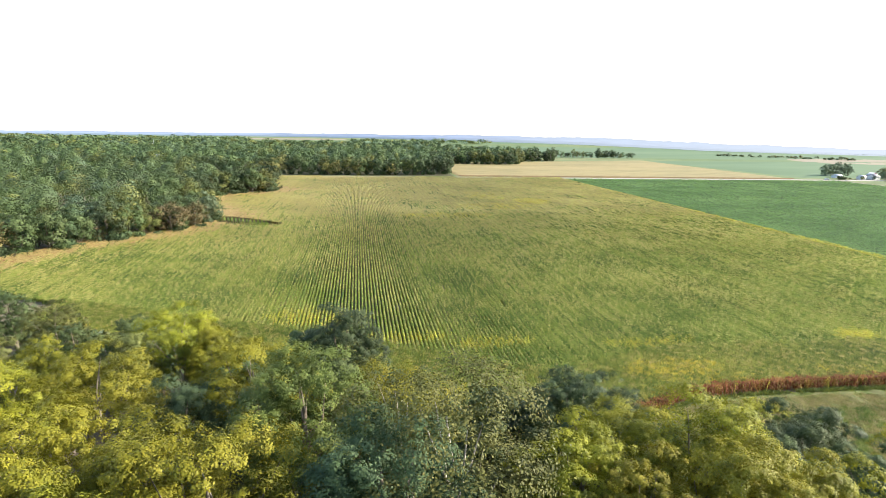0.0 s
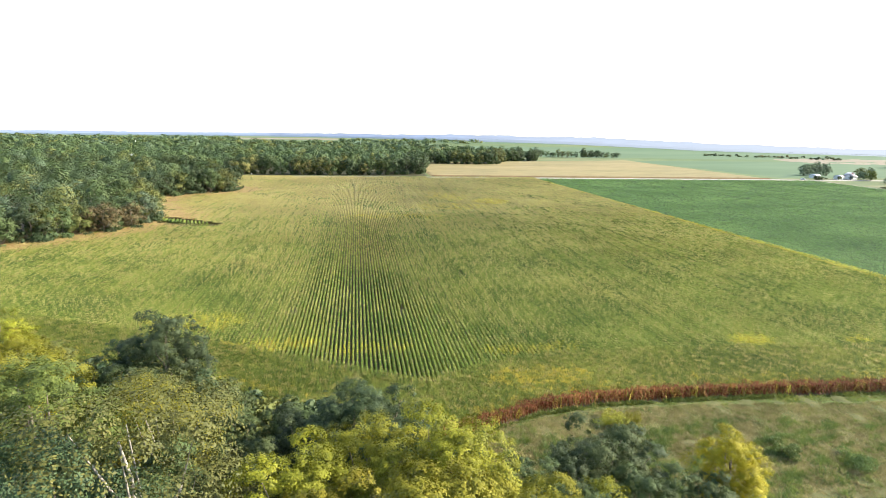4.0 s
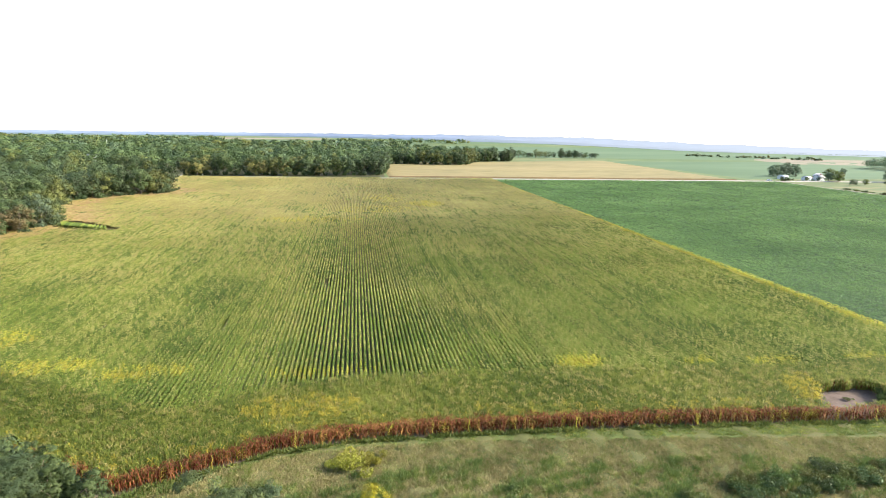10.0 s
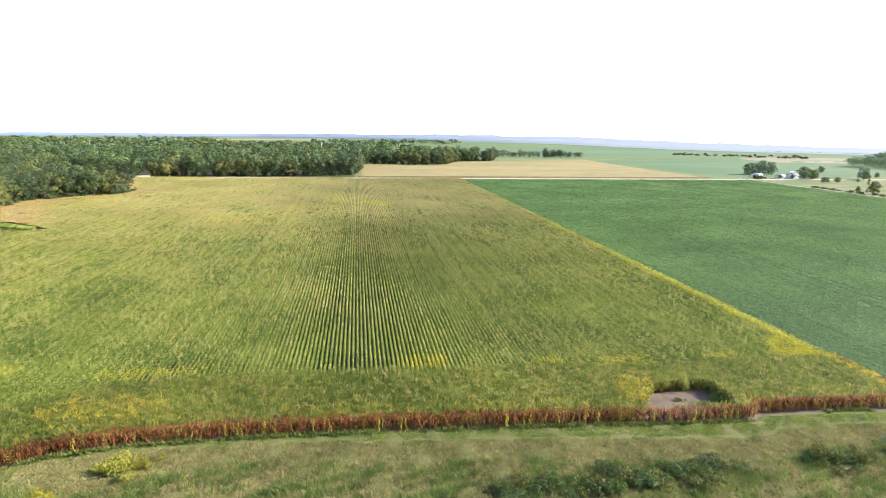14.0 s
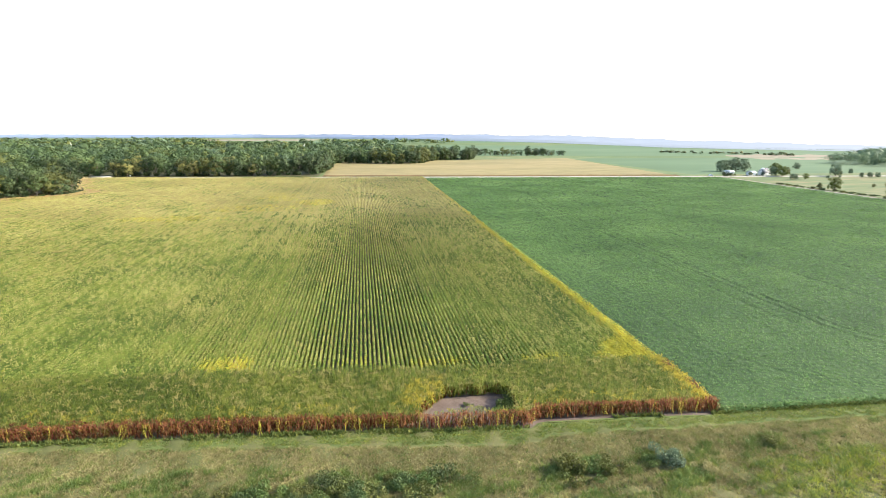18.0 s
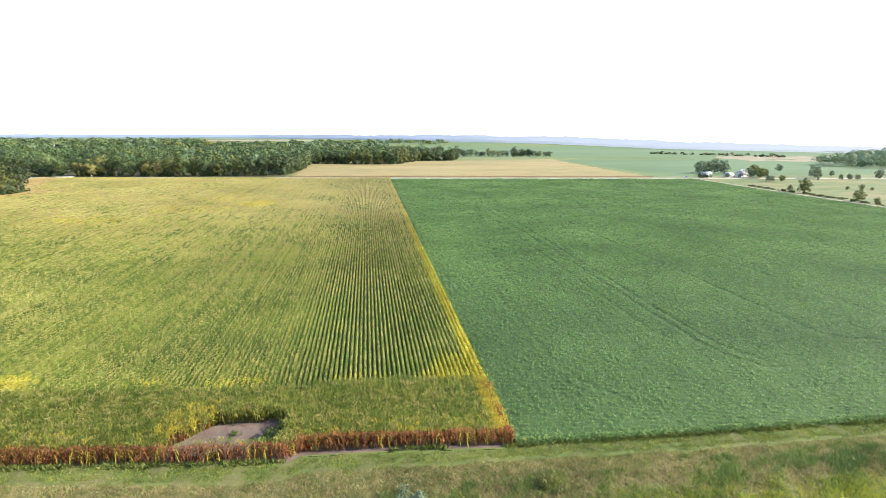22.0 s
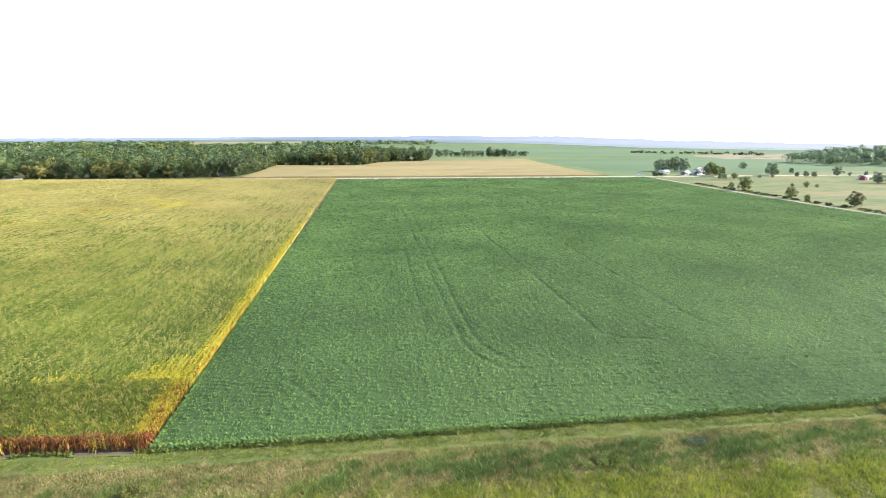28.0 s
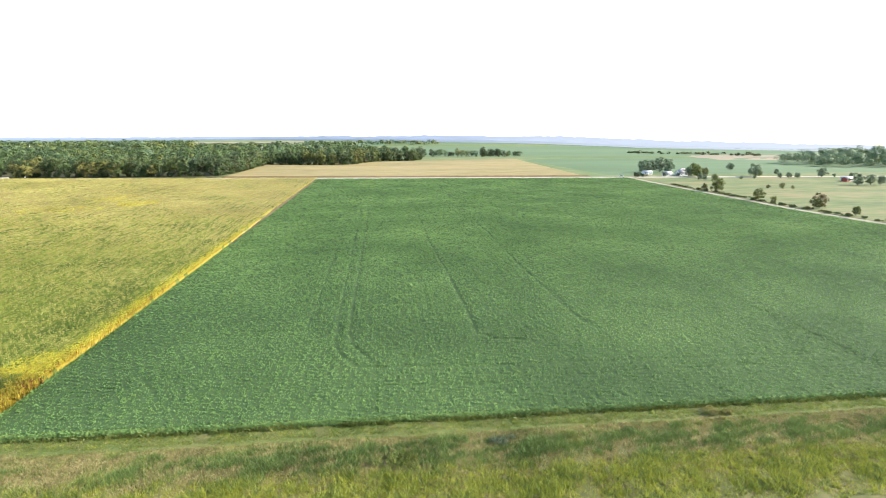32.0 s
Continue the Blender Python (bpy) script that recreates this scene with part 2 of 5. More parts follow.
def tube(path, radii, sides=6):
    """A tapered tube along a path."""
    path, radii = np.asarray(path, float), np.asarray(radii, float)
    d = np.gradient(path, axis=0)
    d = unit(d)
    ref = np.where(np.abs(d[:, 2:3]) > 0.9, [[1.0, 0, 0]], [[0, 0, 1.0]])
    s = unit(np.cross(d, ref))
    t = np.cross(d, s)
    ang = np.linspace(0, 2 * np.pi, sides, endpoint=False)
    v = (path[:, None] + radii[:, None, None] * (np.cos(ang)[None, :, None] * s[:, None] + np.sin(ang)[None, :, None] * t[:, None])).reshape(-1, 3)
    f = []
    for i in range(len(path) - 1):
        for j in range(sides):
            k = (j + 1) % sides
            f.append((i * sides + j, i * sides + k, (i + 1) * sides + k, (i + 1) * sides + j))
    return v, np.array(f)


def wave(x, y, s, seed):
    """Smooth uneven surface out of a few sines, in -1..1."""
    g = np.random.default_rng(seed)
    out = 0
    for i in range(6):
        a, p = g.uniform(0, 6.28), g.uniform(0, 6.28)
        k = g.uniform(0.6, 1.8) / s
        out = out + np.sin((x * math.cos(a) + y * math.sin(a)) * k * 6.28 + p)
    return out / 6 * 1.8


def patch_field(name, corners, nx, ny, mat, height=0.0, rough=0.0, scale=6.0, skirt=True):
    """A four-cornered sheet of ground or closed crop, with an uneven top and sides that go down."""
    p = np.array(corners, float)
    u, w = np.meshgrid(np.linspace(0, 1, nx + 1), np.linspace(0, 1, ny + 1), indexing="ij")
    xy = p[0] * ((1 - u) * (1 - w))[..., None] + p[1] * (u * (1 - w))[..., None] + p[2] * (u * w)[..., None] + p[3] * ((1 - u) * w)[..., None]
    z = height + rough * (wave(xy[..., 0], xy[..., 1], scale, nx) * 0.6 + rng.normal(0, 0.35, u.shape))
    if skirt:
        z[0, :] = z[-1, :] = z[:, 0] = z[:, -1] = -0.05
    v = np.concatenate([xy, z[..., None]], 2).reshape(-1, 3)
    i = np.arange((nx + 1) * (ny + 1)).reshape(nx + 1, ny + 1)
    f = np.stack([i[:-1, :-1], i[1:, :-1], i[1:, 1:], i[:-1, 1:]], -1).reshape(-1, 4)
    return mesh_of(name, v, f, [mat])


FAR_AZ = np.array([-180, -70, -30, -10, 0, 7, 15, 22, 30, 36, 45, 80, 120, 180.0])
FAR_R = np.array([2900, 2900, 2900, 2750, 2500, 2150, 2000, 1800, 1500, 1450, 1450, 1500, 2600, 2900.0])


def reach(az):
    """How far the land shows before the hazy hills, by compass direction."""
    return np.interp(az, FAR_AZ, FAR_R)


def road_near(x):
    return 482.0 - 0.075 * np.asarray(x, float)


FRONT_X = np.array([-140, -50, 0, 23, 38, 43, 50, 54, 64, 80, 92, 105, 125, 134, 141, 148.6, 150, 162, 177], float)
FRONT_Y = np.array([160, 122, 99, 86, 77.5, 79.4, 82.2, 83.9, 85.4, 85.2, 84.6, 83.7, 82.2, 81.2, 80.7, 80.3, 81.7, 81.3, 80.1], float)


def front(x):
    return np.interp(x, FRONT_X, FRONT_Y)


LEFT_Y = np.array([80, 180, 198, 213, 229, 258, 270, 290, 310, 338, 349, 365, 381, 395, 500], float)
LEFT_X = np.array([-140, -104, -95, -81, -65, -53, -57, -68, -79, -78, -66, -44, -43, -66, -100], float)


def left_edge(y):
    return np.interp(y, LEFT_Y, LEFT_X)


EAST = 176.3            # maize meets beans


# ---- ground, roads, far fields ----
def ring_sheet(name, mat):
    """The one ground sheet: rings that widen out to the horizon."""
    radii = np.array([0, 60, 130, 220, 340, 500, 700, 1000, 1400, 2000, 2400, 2750, 3050.0]) / 2900
    n = 72
    ang = np.linspace(0, 2 * np.pi, n, endpoint=False)
    far = reach((90 - np.degrees(ang) + 180) % 360 - 180)
    v = np.concatenate([np.stack([110 + r * far * np.cos(ang), 15 + r * far * np.sin(ang), np.zeros(n)], 1) for r in radii[1:]] + [np.array([[110.0, 15, 0]])])
    f = []
    for i in range(len(radii) - 2):
        for j in range(n):
            k = (j + 1) % n
            f.append((i * n + j, i * n + k, (i + 1) * n + k, (i + 1) * n + j))
    c = len(v) - 1
    for j in range(0, n, 2):
        f.append((c, j, (j + 1) % n, (j + 2) % n))
    return mesh_of(name, v, np.array(f), [mat])


ground = tagged(new("ground", ring_sheet("ground", LAND)), "open farmland reaching to the flat horizon", "ground", kind="structure")


def setting(name, me, label, category, kind="structure"):
    return tagged(new(name, me), label, category, kind=kind)


# soil under the crops, and the rough ground
setting("field_soil", patch_field("field_soil", [(-170, 76), (EAST, 76), (EAST, 466), (-170, 492)], 12, 12, SOIL, 0.02, 0, skirt=False), "brown soil under the maize rows", "soil")
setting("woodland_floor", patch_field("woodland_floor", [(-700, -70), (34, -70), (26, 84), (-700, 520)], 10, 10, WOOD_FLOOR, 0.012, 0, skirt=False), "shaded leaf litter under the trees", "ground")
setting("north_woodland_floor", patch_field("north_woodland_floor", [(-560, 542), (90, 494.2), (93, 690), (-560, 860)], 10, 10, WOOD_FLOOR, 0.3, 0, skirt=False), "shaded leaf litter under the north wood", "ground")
setting("bare_patch", patch_field("bare_patch", [(133.2, 81.4), (148.2, 81.0), (148, 90.0), (137.4, 90.2)], 24, 14, BARE, 0.06, 0.02, 3, skirt=False), "dry pale silt where the maize failed", "soil")
setting("field_edge_soil", patch_field("field_edge_soil", [(147, 79.6), (175.3, 78.6), (175.3, 80.3), (147, 82.2)], 60, 3, BARE, 0.06, 0.015, 3, skirt=False), "bare strip of soil along the maize", "soil")


def lane_top(x):
    """South edge of the crops."""
    return np.where(x < EAST, front(x), np.interp(x, [176, 200, 340, 445], [80.2, 79.8, 79.1, 78.6]))


def verge_mesh():
    """Rough grass bank south of the fields, with a shallow ditch."""
    xs, ys = np.arange(26, 350, 1.0), np.concatenate([np.arange(-70, 18, 4.0), np.arange(18, 86.5, 1.0)])
    x, y = np.meshgrid(xs, ys, indexing="ij")
    z = 0.10 + 0.12 * wave(x, y, 7, 3) - 0.5 * np.exp(-((y - 73.5) / 2.0) ** 2) * (x > 160) + 0.5 * np.clip((64 - y) / 20, 0, 1)
    z = np.maximum(z, 0.03) + 0.05
    lim = np.where(x < 38, np.interp(x, [26, 38], [70, 77]), lane_top(x) - 0.7 - 0.7 * ((x > 146) & (x < 175.5)))
    y2 = np.minimum(y, lim)
    v = np.stack([x, y2, z], -1).reshape(-1, 3)
    i = np.arange(x.size).reshape(x.shape)
    f = np.stack([i[:-1, :-1], i[1:, :-1], i[1:, 1:], i[:-1, 1:]], -1).reshape(-1, 4)
    return mesh_of("grass_verge", v, f, [TURF], smooth=True)


def lane_width(x):
    """How far the green mown strip reaches south of the crops."""
    return np.interp(x, [40, 67, 85, 97, 110, 124, 138, 152, 167, 177, 190, 204, 350], [1.6, 2.2, 2.5, 3.4, 3.8, 4.2, 4.9, 5.0, 4.6, 4.0, 4.4, 4.4, 3.9])


def lane_mesh():
    xs, ws = np.linspace(50, 348, 240), np.linspace(0, 1, 9)
    x, w = np.meshgrid(xs, ws, indexing="ij")
    y = lane_top(x) - 0.75 - (lane_width(x) - 0.75) * (1 - w) + 0.2 * wave(x, w * 0, 19, 4) * (1 - w)
    z = np.where((w == 0) | (w == 1), 0.05, 0.17 + rng.normal(0, 0.02, x.shape))
    i = np.arange(x.size).reshape(x.shape)
    f = np.stack([i[:-1, :-1], i[1:, :-1], i[1:, 1:], i[:-1, 1:]], -1).reshape(-1, 4)
    return mesh_of("mown_lane", np.stack([x, y, z], -1).reshape(-1, 3), f, [LANE], smooth=True)


setting("grass_verge", verge_mesh(), "rough uneven grass bank beside the fields", "ground")
setting("mown_lane", lane_mesh(), "narrow mown grass lane along the field edge", "lane")


def road_strip(name, x0, x1, a, c, z, rough, mat, label, category, kind="structure"):
    return setting(name, patch_field(name, [(x0, road_near(x0) + a), (x1, road_near(x1) + a), (x1, road_near(x1) + c), (x0, road_near(x0) + c)], 90, 3, mat, z, rough, 9), label, category, kind)


road_strip("road", -380, 900, 5, 13, 0.45, 0.01, GRAVEL, "pale gravel county road, straight", "road")
road_strip("road_verge_south", -380, 426, 0, 5, 0.2, 0.08, TURF, "grass roadside verge", "verge")
road_strip("road_verge_north", -380, 900, 13, 18, 0.2, 0.08, TURF, "grass roadside verge", "verge")


def side_x(y):
    """West edge of the side road."""
    return np.interp(y, [60, 216, 232, 265, 307, 370, 420, 452], [440, 433, 430.5, 427, 427.5, 427, 428, 430])


def strip(name, ys, x0f, x1f, z, mat):
    a = np.array([[x0f(y), y, z] for y in ys])
    b = np.array([[x1f(y), y, z] for y in ys])
    n = len(ys)
    v = np.concatenate([a, b])
    f = np.array([(i, n + i, n + i + 1, i + 1) for i in range(n - 1)])
    return mesh_of(name, v, f, [mat])


YS = np.linspace(60, 454, 40)
setting("side_road", strip("side_road", YS, lambda y: side_x(y) + 1.2, lambda y: side_x(y) + 5.4, 0.3, SIDE_GRAVEL), "narrow pale gravel side road", "road")
setting("side_road_verge", strip("side_road_verge", YS, lambda y: side_x(y) - 0.5, lambda y: side_x(y) + 9.5, 0.2, TURF), "grass verge of the side road", "verge")
setting("pasture", strip("pasture", np.linspace(60, 446, 30), lambda y: side_x(y) + 9.5, lambda y: 1400.0, 0.1, PASTURE), "dry grazed pasture", "pasture")
setting("farm_yard", patch_field("farm_yard", [(440, 470), (1400, 420), (1400, 520), (446, 478)], 20, 6, PASTURE, 0.16, 0.05), "pale mown yard and paddock by the farm", "pasture")

# ripe field beyond the road, and what lies behind it
setting("ripe_field", patch_field("ripe_field", [(93, road_near(93) + 23), (402, road_near(402) + 20), (412, 764), (94, 690)], 120, 120, RIPE, 0.75, 0.12, 30), "ripening tan bean field beyond the road", "crop", "stuff")
setting("ripe_field_edge", patch_field("ripe_field_edge", [(93, road_near(93) + 19), (408, road_near(408) + 17), (402, road_near(402) + 20), (93, road_near(93) + 23)], 160, 2, RIPE_EDGE, 1.1, 0.15, 9), "dark brown edge rows of the ripe field", "crop", "stuff")
FAR = [
    ("far_green_field", [(424, 480), (1200, 500), (1200, 780), (416, 766)], FAR_GREEN, "broad green bean field"),
    ("far_green_field", [(260, 860), (1300, 770), (1500, 1350), (240, 1420)], FAR_GREEN, "broad green bean field"),
    ("far_tan_field", [(660, 700), (860, 660), (960, 820), (720, 905)], FAR_TAN, "pale stubble field"),
    ("far_tan_field", [(-600, 1900), (-40, 2000), (-20, 2200), (-700, 2150)], FAR_TAN, "pale stubble field"),
    ("far_green_field", [(-220, 1500), (240, 1480), (240, 1850), (-280, 1820)], FAR_GREEN, "broad green bean field"),
    ("far_green_field", [(230, 1750), (1050, 1500), (1150, 1720), (200, 2600)], FAR_GREEN, "broad green bean field"),
    ("far_tan_field", [(-285, 520), (-225, 505), (-215, 560), (-330, 585)], FAR_TAN, "pale stubble field"),
]
for nm, c, mt, lb in FAR:
    setting(nm, patch_field(nm, c, 24, 24, mt, 0.6, 0.08, 60), lb, "crop", "stuff")


# ---- maize ----
def plants(x, y, kind, per, length, top, grow, narrow, seed, width=0.09, up=0.0):
    """Maize tops: leaves that arch out from one stalk, one connected piece a plant; kind: material number by plant."""
    g = np.random.default_rng(seed)
    n = len(x)
    az = g.uniform(0, 6.283, (n, 1)) + np.linspace(0, 6.283, per, endpoint=False)[None] + g.normal(0, 0.35, (n, per))
    ln = length * g.uniform(0.7, 1.3, (n, per))
    cx, sy = np.cos(az) * narrow, np.sin(az) * grow[:, None]
    wx, wy = -np.sin(az) * narrow * width, np.cos(az) * grow[:, None] ** 1.1 * width
    rise = g.uniform(0.02 + up, 0.3 + up, (n, per)) * length
    drop = g.uniform(-0.75 + up, 0.25 + up, (n, per)) * length
    mid = np.stack([x[:, None] + cx * ln * 0.5, y[:, None] + sy * ln * 0.5, top[:, None] + rise], -1)
    side = np.stack([wx, wy, g.normal(0, 0.15, (n, per)) * width], -1)
    tip = np.stack([x[:, None] + cx * ln, y[:, None] + sy * ln, top[:, None] + drop], -1)
    heart = np.stack([x, y, top + 0.05], -1)[:, None]
    v = np.concatenate([heart, np.stack([mid + side, tip, mid - side], 2).reshape(n, per * 3, 3)], 1)
    base = (np.arange(n) * (1 + per * 3))[:, None]
    j = np.arange(per)[None] * 3 + 1
    f = np.stack([base + 0 * j, base + j, base + j + 1, base + j + 2], -1).reshape(-1, 4)
    return v.reshape(-1, 3), f, np.repeat(kind, per)


def ellipse(x, y, cx, cy, rx, ry):
    return ((x - cx) / rx) ** 2 + ((y - cy) / ry) ** 2


YELLOW = [(103.6, 103.4, 4.5, 3.0), (125, 100.9, 3.5, 1.5), (138.7, 99.8, 5, 1.9), (156.8, 99.2, 4, 1.6), (174, 101.5, 5.5, 5), (171, 98.8, 5, 3), (81, 335, 12, 20), (45, 261, 22, 8), (75, 290, 20, 12),
          (102, 310, 10, 12), (57, 92, 9, 3.5), (-4, 126, 10, 5), (13, 112, 9, 3), (30, 108, 8, 2.5), (60, 104.5, 10, 2)]
GAPS = [(14, 134, 0.6, 0.9), (27, 146, 0.4, 2.2), (38, 131, 0.4, 2.5), (2, 131, 0.6, 0.7), (57, 160, 0.4, 2.5)]


def maize_kind(x, y, head, seed):
    """0 green, 1 ripening, 2 tassel, 3 yellow, 4 dry."""
    g = np.random.default_rng(seed)
    r = g.random(len(x))
    far = np.clip((y - 95) / 220, 0, 1)
    w = wave(x, y, 60, 11) * 0.18 + wave(x, y, 17, 12) * 0.10
    k = np.where(r + w < 0.78 - 0.68 * far, 0, 1)
    k = np.where(head & (r < 0.82), 0, k)
    for cx, cy, rx, ry in YELLOW:
        e = ellipse(x + g.normal(0, 0.6, len(x)), y + g.normal(0, 0.5, len(x)), cx, cy, rx, ry)
        k = np.where((e < 1) & (g.random(len(x)) < (0.75 if cx > 170 else 0.7 if 100 < cx < 110 else 0.4 if ry < 7 else 0.3)), 3, k)
    d = EAST - x
    k = np.where((d < 1.6 + 1.2 * g.random(len(x))) & (g.random(len(x)) < np.clip(1.25 - (y - 80) / 260, 0.3, 1)), 3, k)
    k = np.where((d < 1.0) & (g.random(len(x)) < np.clip(0.6 - (y - 80) / 60, 0.06, 1)), 4, k)
    f = y - front(x)
    k = np.where((f < np.where(x > 120, 0.3, 0.5) + np.where(x > 120, 0.7, 1.0) * g.random(len(x))) & (x > 22) & ((x > 38) | (g.random(len(x)) < 0.4)), 4, k)
    k = np.where((f >= 1.0) & (f < 3.2 + 1.5 * g.random(len(x))) & (g.random(len(x)) < 0.13), 3, k)
    e = x - left_edge(y)
    k = np.where((e < 9.0 + 12.0 * g.random(len(x))) & (y > 118) & (g.random(len(x)) < 0.94), np.where(g.random(len(x)) < 0.12, 4, 2), k)
    b = ellipse(x, y, 140.5, 87.5, 9.5, 6)
    k = np.where((b < 1) & (x < 138) & (g.random(len(x)) < 0.45), 3, k)
    return k


def open_spot(x, y):
    """Where no maize stands."""
    o = (x > 133.8) & (x < 147.4 + 0.5 * np.sin(y * 2.1)) & (y > 82.0) & (y < 89.4 + 0.45 * np.sin(x * 1.7)) & (y < 84.6 + (x - 134) * 1.15 + 0.5 * np.sin(x * 3.1))
    for cx, cy, rx, ry in GAPS:
        o |= ellipse(x, y, cx, cy, rx, ry) < 1
    o |= (ellipse(x, y, -40, 251 - (x + 40) * 0.5, 15, 3.0 + 5.0 * np.clip((-28 - x) / 20, 0, 1)) < 1)
    return o


MAIZE_MATS = [CORN_GREEN, CORN_OLIVE, CORN_TASSEL, CORN_YELLOW, CORN_DRY]
ROW = 0.762


def spaced(y0, y1, step, power):
    """Places that open up with the distance from the south edge."""
    out = [y0]
    while out[-1] < y1:
        out.append(out[-1] + step * (max(out[-1], 95) / 115) ** power)
    return np.array(out)


def maize_rows(step, power, seed):
    """Places along the north-south rows, and how much larger each must be where they stand wider apart."""
    g = np.random.default_rng(seed)
    xs = np.arange(EAST - 0.3, -110, -ROW)
    ys = spaced(86, 486, step, power)
    st = np.gradient(ys)
    x, y = np.meshgrid(xs, ys, indexing="ij")
    st = np.broadcast_to(st, x.shape).ravel()
    x, y = x.ravel(), y.ravel() + g.uniform(-0.5, 0.5, x.size) * st
    ok = (y > front(x) + 16.2) & (x > left_edge(y) + 0.5) & (y < road_near(x) - 1.5) & ~open_spot(x, y) & (x > -0.6 * y - 6)
    return x[ok] + g.normal(0, 0.03, ok.sum()), y[ok], (st[ok] / step)


def headland_rows(step, seed):
    g = np.random.default_rng(seed)
    xs = np.arange(-60, EAST, step)
    ks = np.arange(21)
    x, k = np.meshgrid(xs, ks, indexing="ij")
    x, k = x.ravel() + g.uniform(-0.5, 0.5, x.size) * step, k.ravel()
    y = front(x) + 0.25 + k * ROW + g.normal(0, 0.09, x.size)
    ok = (x < EAST) & ~open_spot(x, y)
    return x[ok], y[ok], np.ones(ok.sum())


def maize(name, x, y, grow, head, per, length, width, seed, label, top=1.75):
    g = np.random.default_rng(seed + 2)
    k = maize_kind(x, y, np.full(len(x), head), seed)
    hz = top * (1 + 0.06 * wave(x, y, 25, 21) + g.normal(0, 0.10 if head else 0.06, len(x))) * np.where(k == 4, 0.9, 1.0)
    sets = [plants(x, y, k, per, length, hz, grow ** 0.9, 1.0 if head else 0.76, seed + 1, width, 0.5 if head else 0.0), None]
    low = g.random(len(x)) > (y - 130) / 130
    sets[1] = plants(x[low], y[low], k[low], 3, length * 1.15, hz[low] - 0.42, grow[low] ** 0.9, 1.0 if head else 0.76, seed + 3, width)
    keep = g.random(len(x)) < 0.22
    n = keep.sum()
    az = g.uniform(0, 6.283, n)
    cc = np.stack([x[keep], y[keep], hz[keep]], 1)
    a = np.stack([np.cos(az), np.sin(az) * grow[keep] ** 0.9, np.zeros(n)], 1) * (width * 0.6)
    u = np.stack([g.normal(0, 0.15, n), g.normal(0, 0.15, n), g.uniform(0.25, 0.45, n)], 1)
    tv, tf = cards(cc, a, u, 0.1)
    tk = np.where(k[keep] >= 3, k[keep], 2)
    v, f = join([s[:2] for s in sets] + [(tv, tf)])
    return tagged(new(name, mesh_of(name, v, f, MAIZE_MATS, np.concatenate([sets[0][2], sets[1][2], tk]))), label, "crop", kind="stuff")


def stalk_ribbons(name, lines, seed, label):
    """The lower stalks and leaves of each row as a ragged low hedge."""
    g = np.random.default_rng(seed)
    vs, fs, ks, o = [], [], [], 0
    for x, y, head in lines:
        n = len(x)
        if n < 3:
            continue
        fill = np.clip((y - 118) / 160, 0, 1) * (not head)
        h = 1.05 + 0.66 * fill + g.normal(0, 0.1, n)
        wd = 0.2 + 0.19 * fill
        shut = ~(open_spot(x, y) | (ellipse(x, y, 141, 86.5, 8.0, 4.2) < 1))
        shut = shut[:-1] & shut[1:]
        j = g.normal(0, 0.07, n)
        lo = 0.1 + 1.4 * fill ** 2
        v = np.stack([np.stack([x - wd * (not head) + j, y - 0.2 * head, lo], 1), np.stack([x + j, y, h], 1), np.stack([x + wd * (not head) + j, y + 0.2 * head, lo], 1)], 1)
        i = np.arange(n * 3).reshape(n, 3) + o
        k = maize_kind(x[:-1], y[:-1], np.full(n - 1, bool(head)), int(abs(x[0]) * 7 + abs(y[0])) % 9999)
        for m in range(2):
            fs.append(np.stack([i[:-1, m], i[:-1, m + 1], i[1:, m + 1], i[1:, m]], 1)[shut])
            ks.append(np.where(((k == 1) & (fill[:-1] < g.random(n - 1))) | (k == 4), 0, k)[shut])
        vs.append(v.reshape(-1, 3))
        o += n * 3
    return tagged(new(name, mesh_of(name, np.concatenate(vs), np.concatenate(fs), MAIZE_MATS, np.concatenate(ks))), label, "crop", kind="stuff")


x, y, gr = headland_rows(0.27, 31)
maize("maize_headland", x, y, gr, True, 5, 0.66, 0.062, 32, "dense green maize headland with russet edge plants")
x, y, gr = maize_rows(0.34, 1.75, 33)
maize("maize_rows", x, y, gr, False, 4, 0.36, 0.065, 34, "ripening maize in straight rows, green with pale tassels")
LINES = []
for xr in np.arange(EAST - 0.3, -110, -ROW):
    yr = spaced(86, 486, 1.5, 1.2)
    yr = yr[(yr > front(xr) + 16.2) & (xr > left_edge(yr) + 0.5) & (yr < road_near(xr) - 1.5) & (xr > -0.6 * yr - 6)]
    LINES.append((np.full(len(yr), xr), yr, 0))
for kr in range(2, 21):
    xr = np.arange(-60, EAST, 1.0)
    LINES.append((xr, front(xr) + 0.25 + kr * ROW, 1))


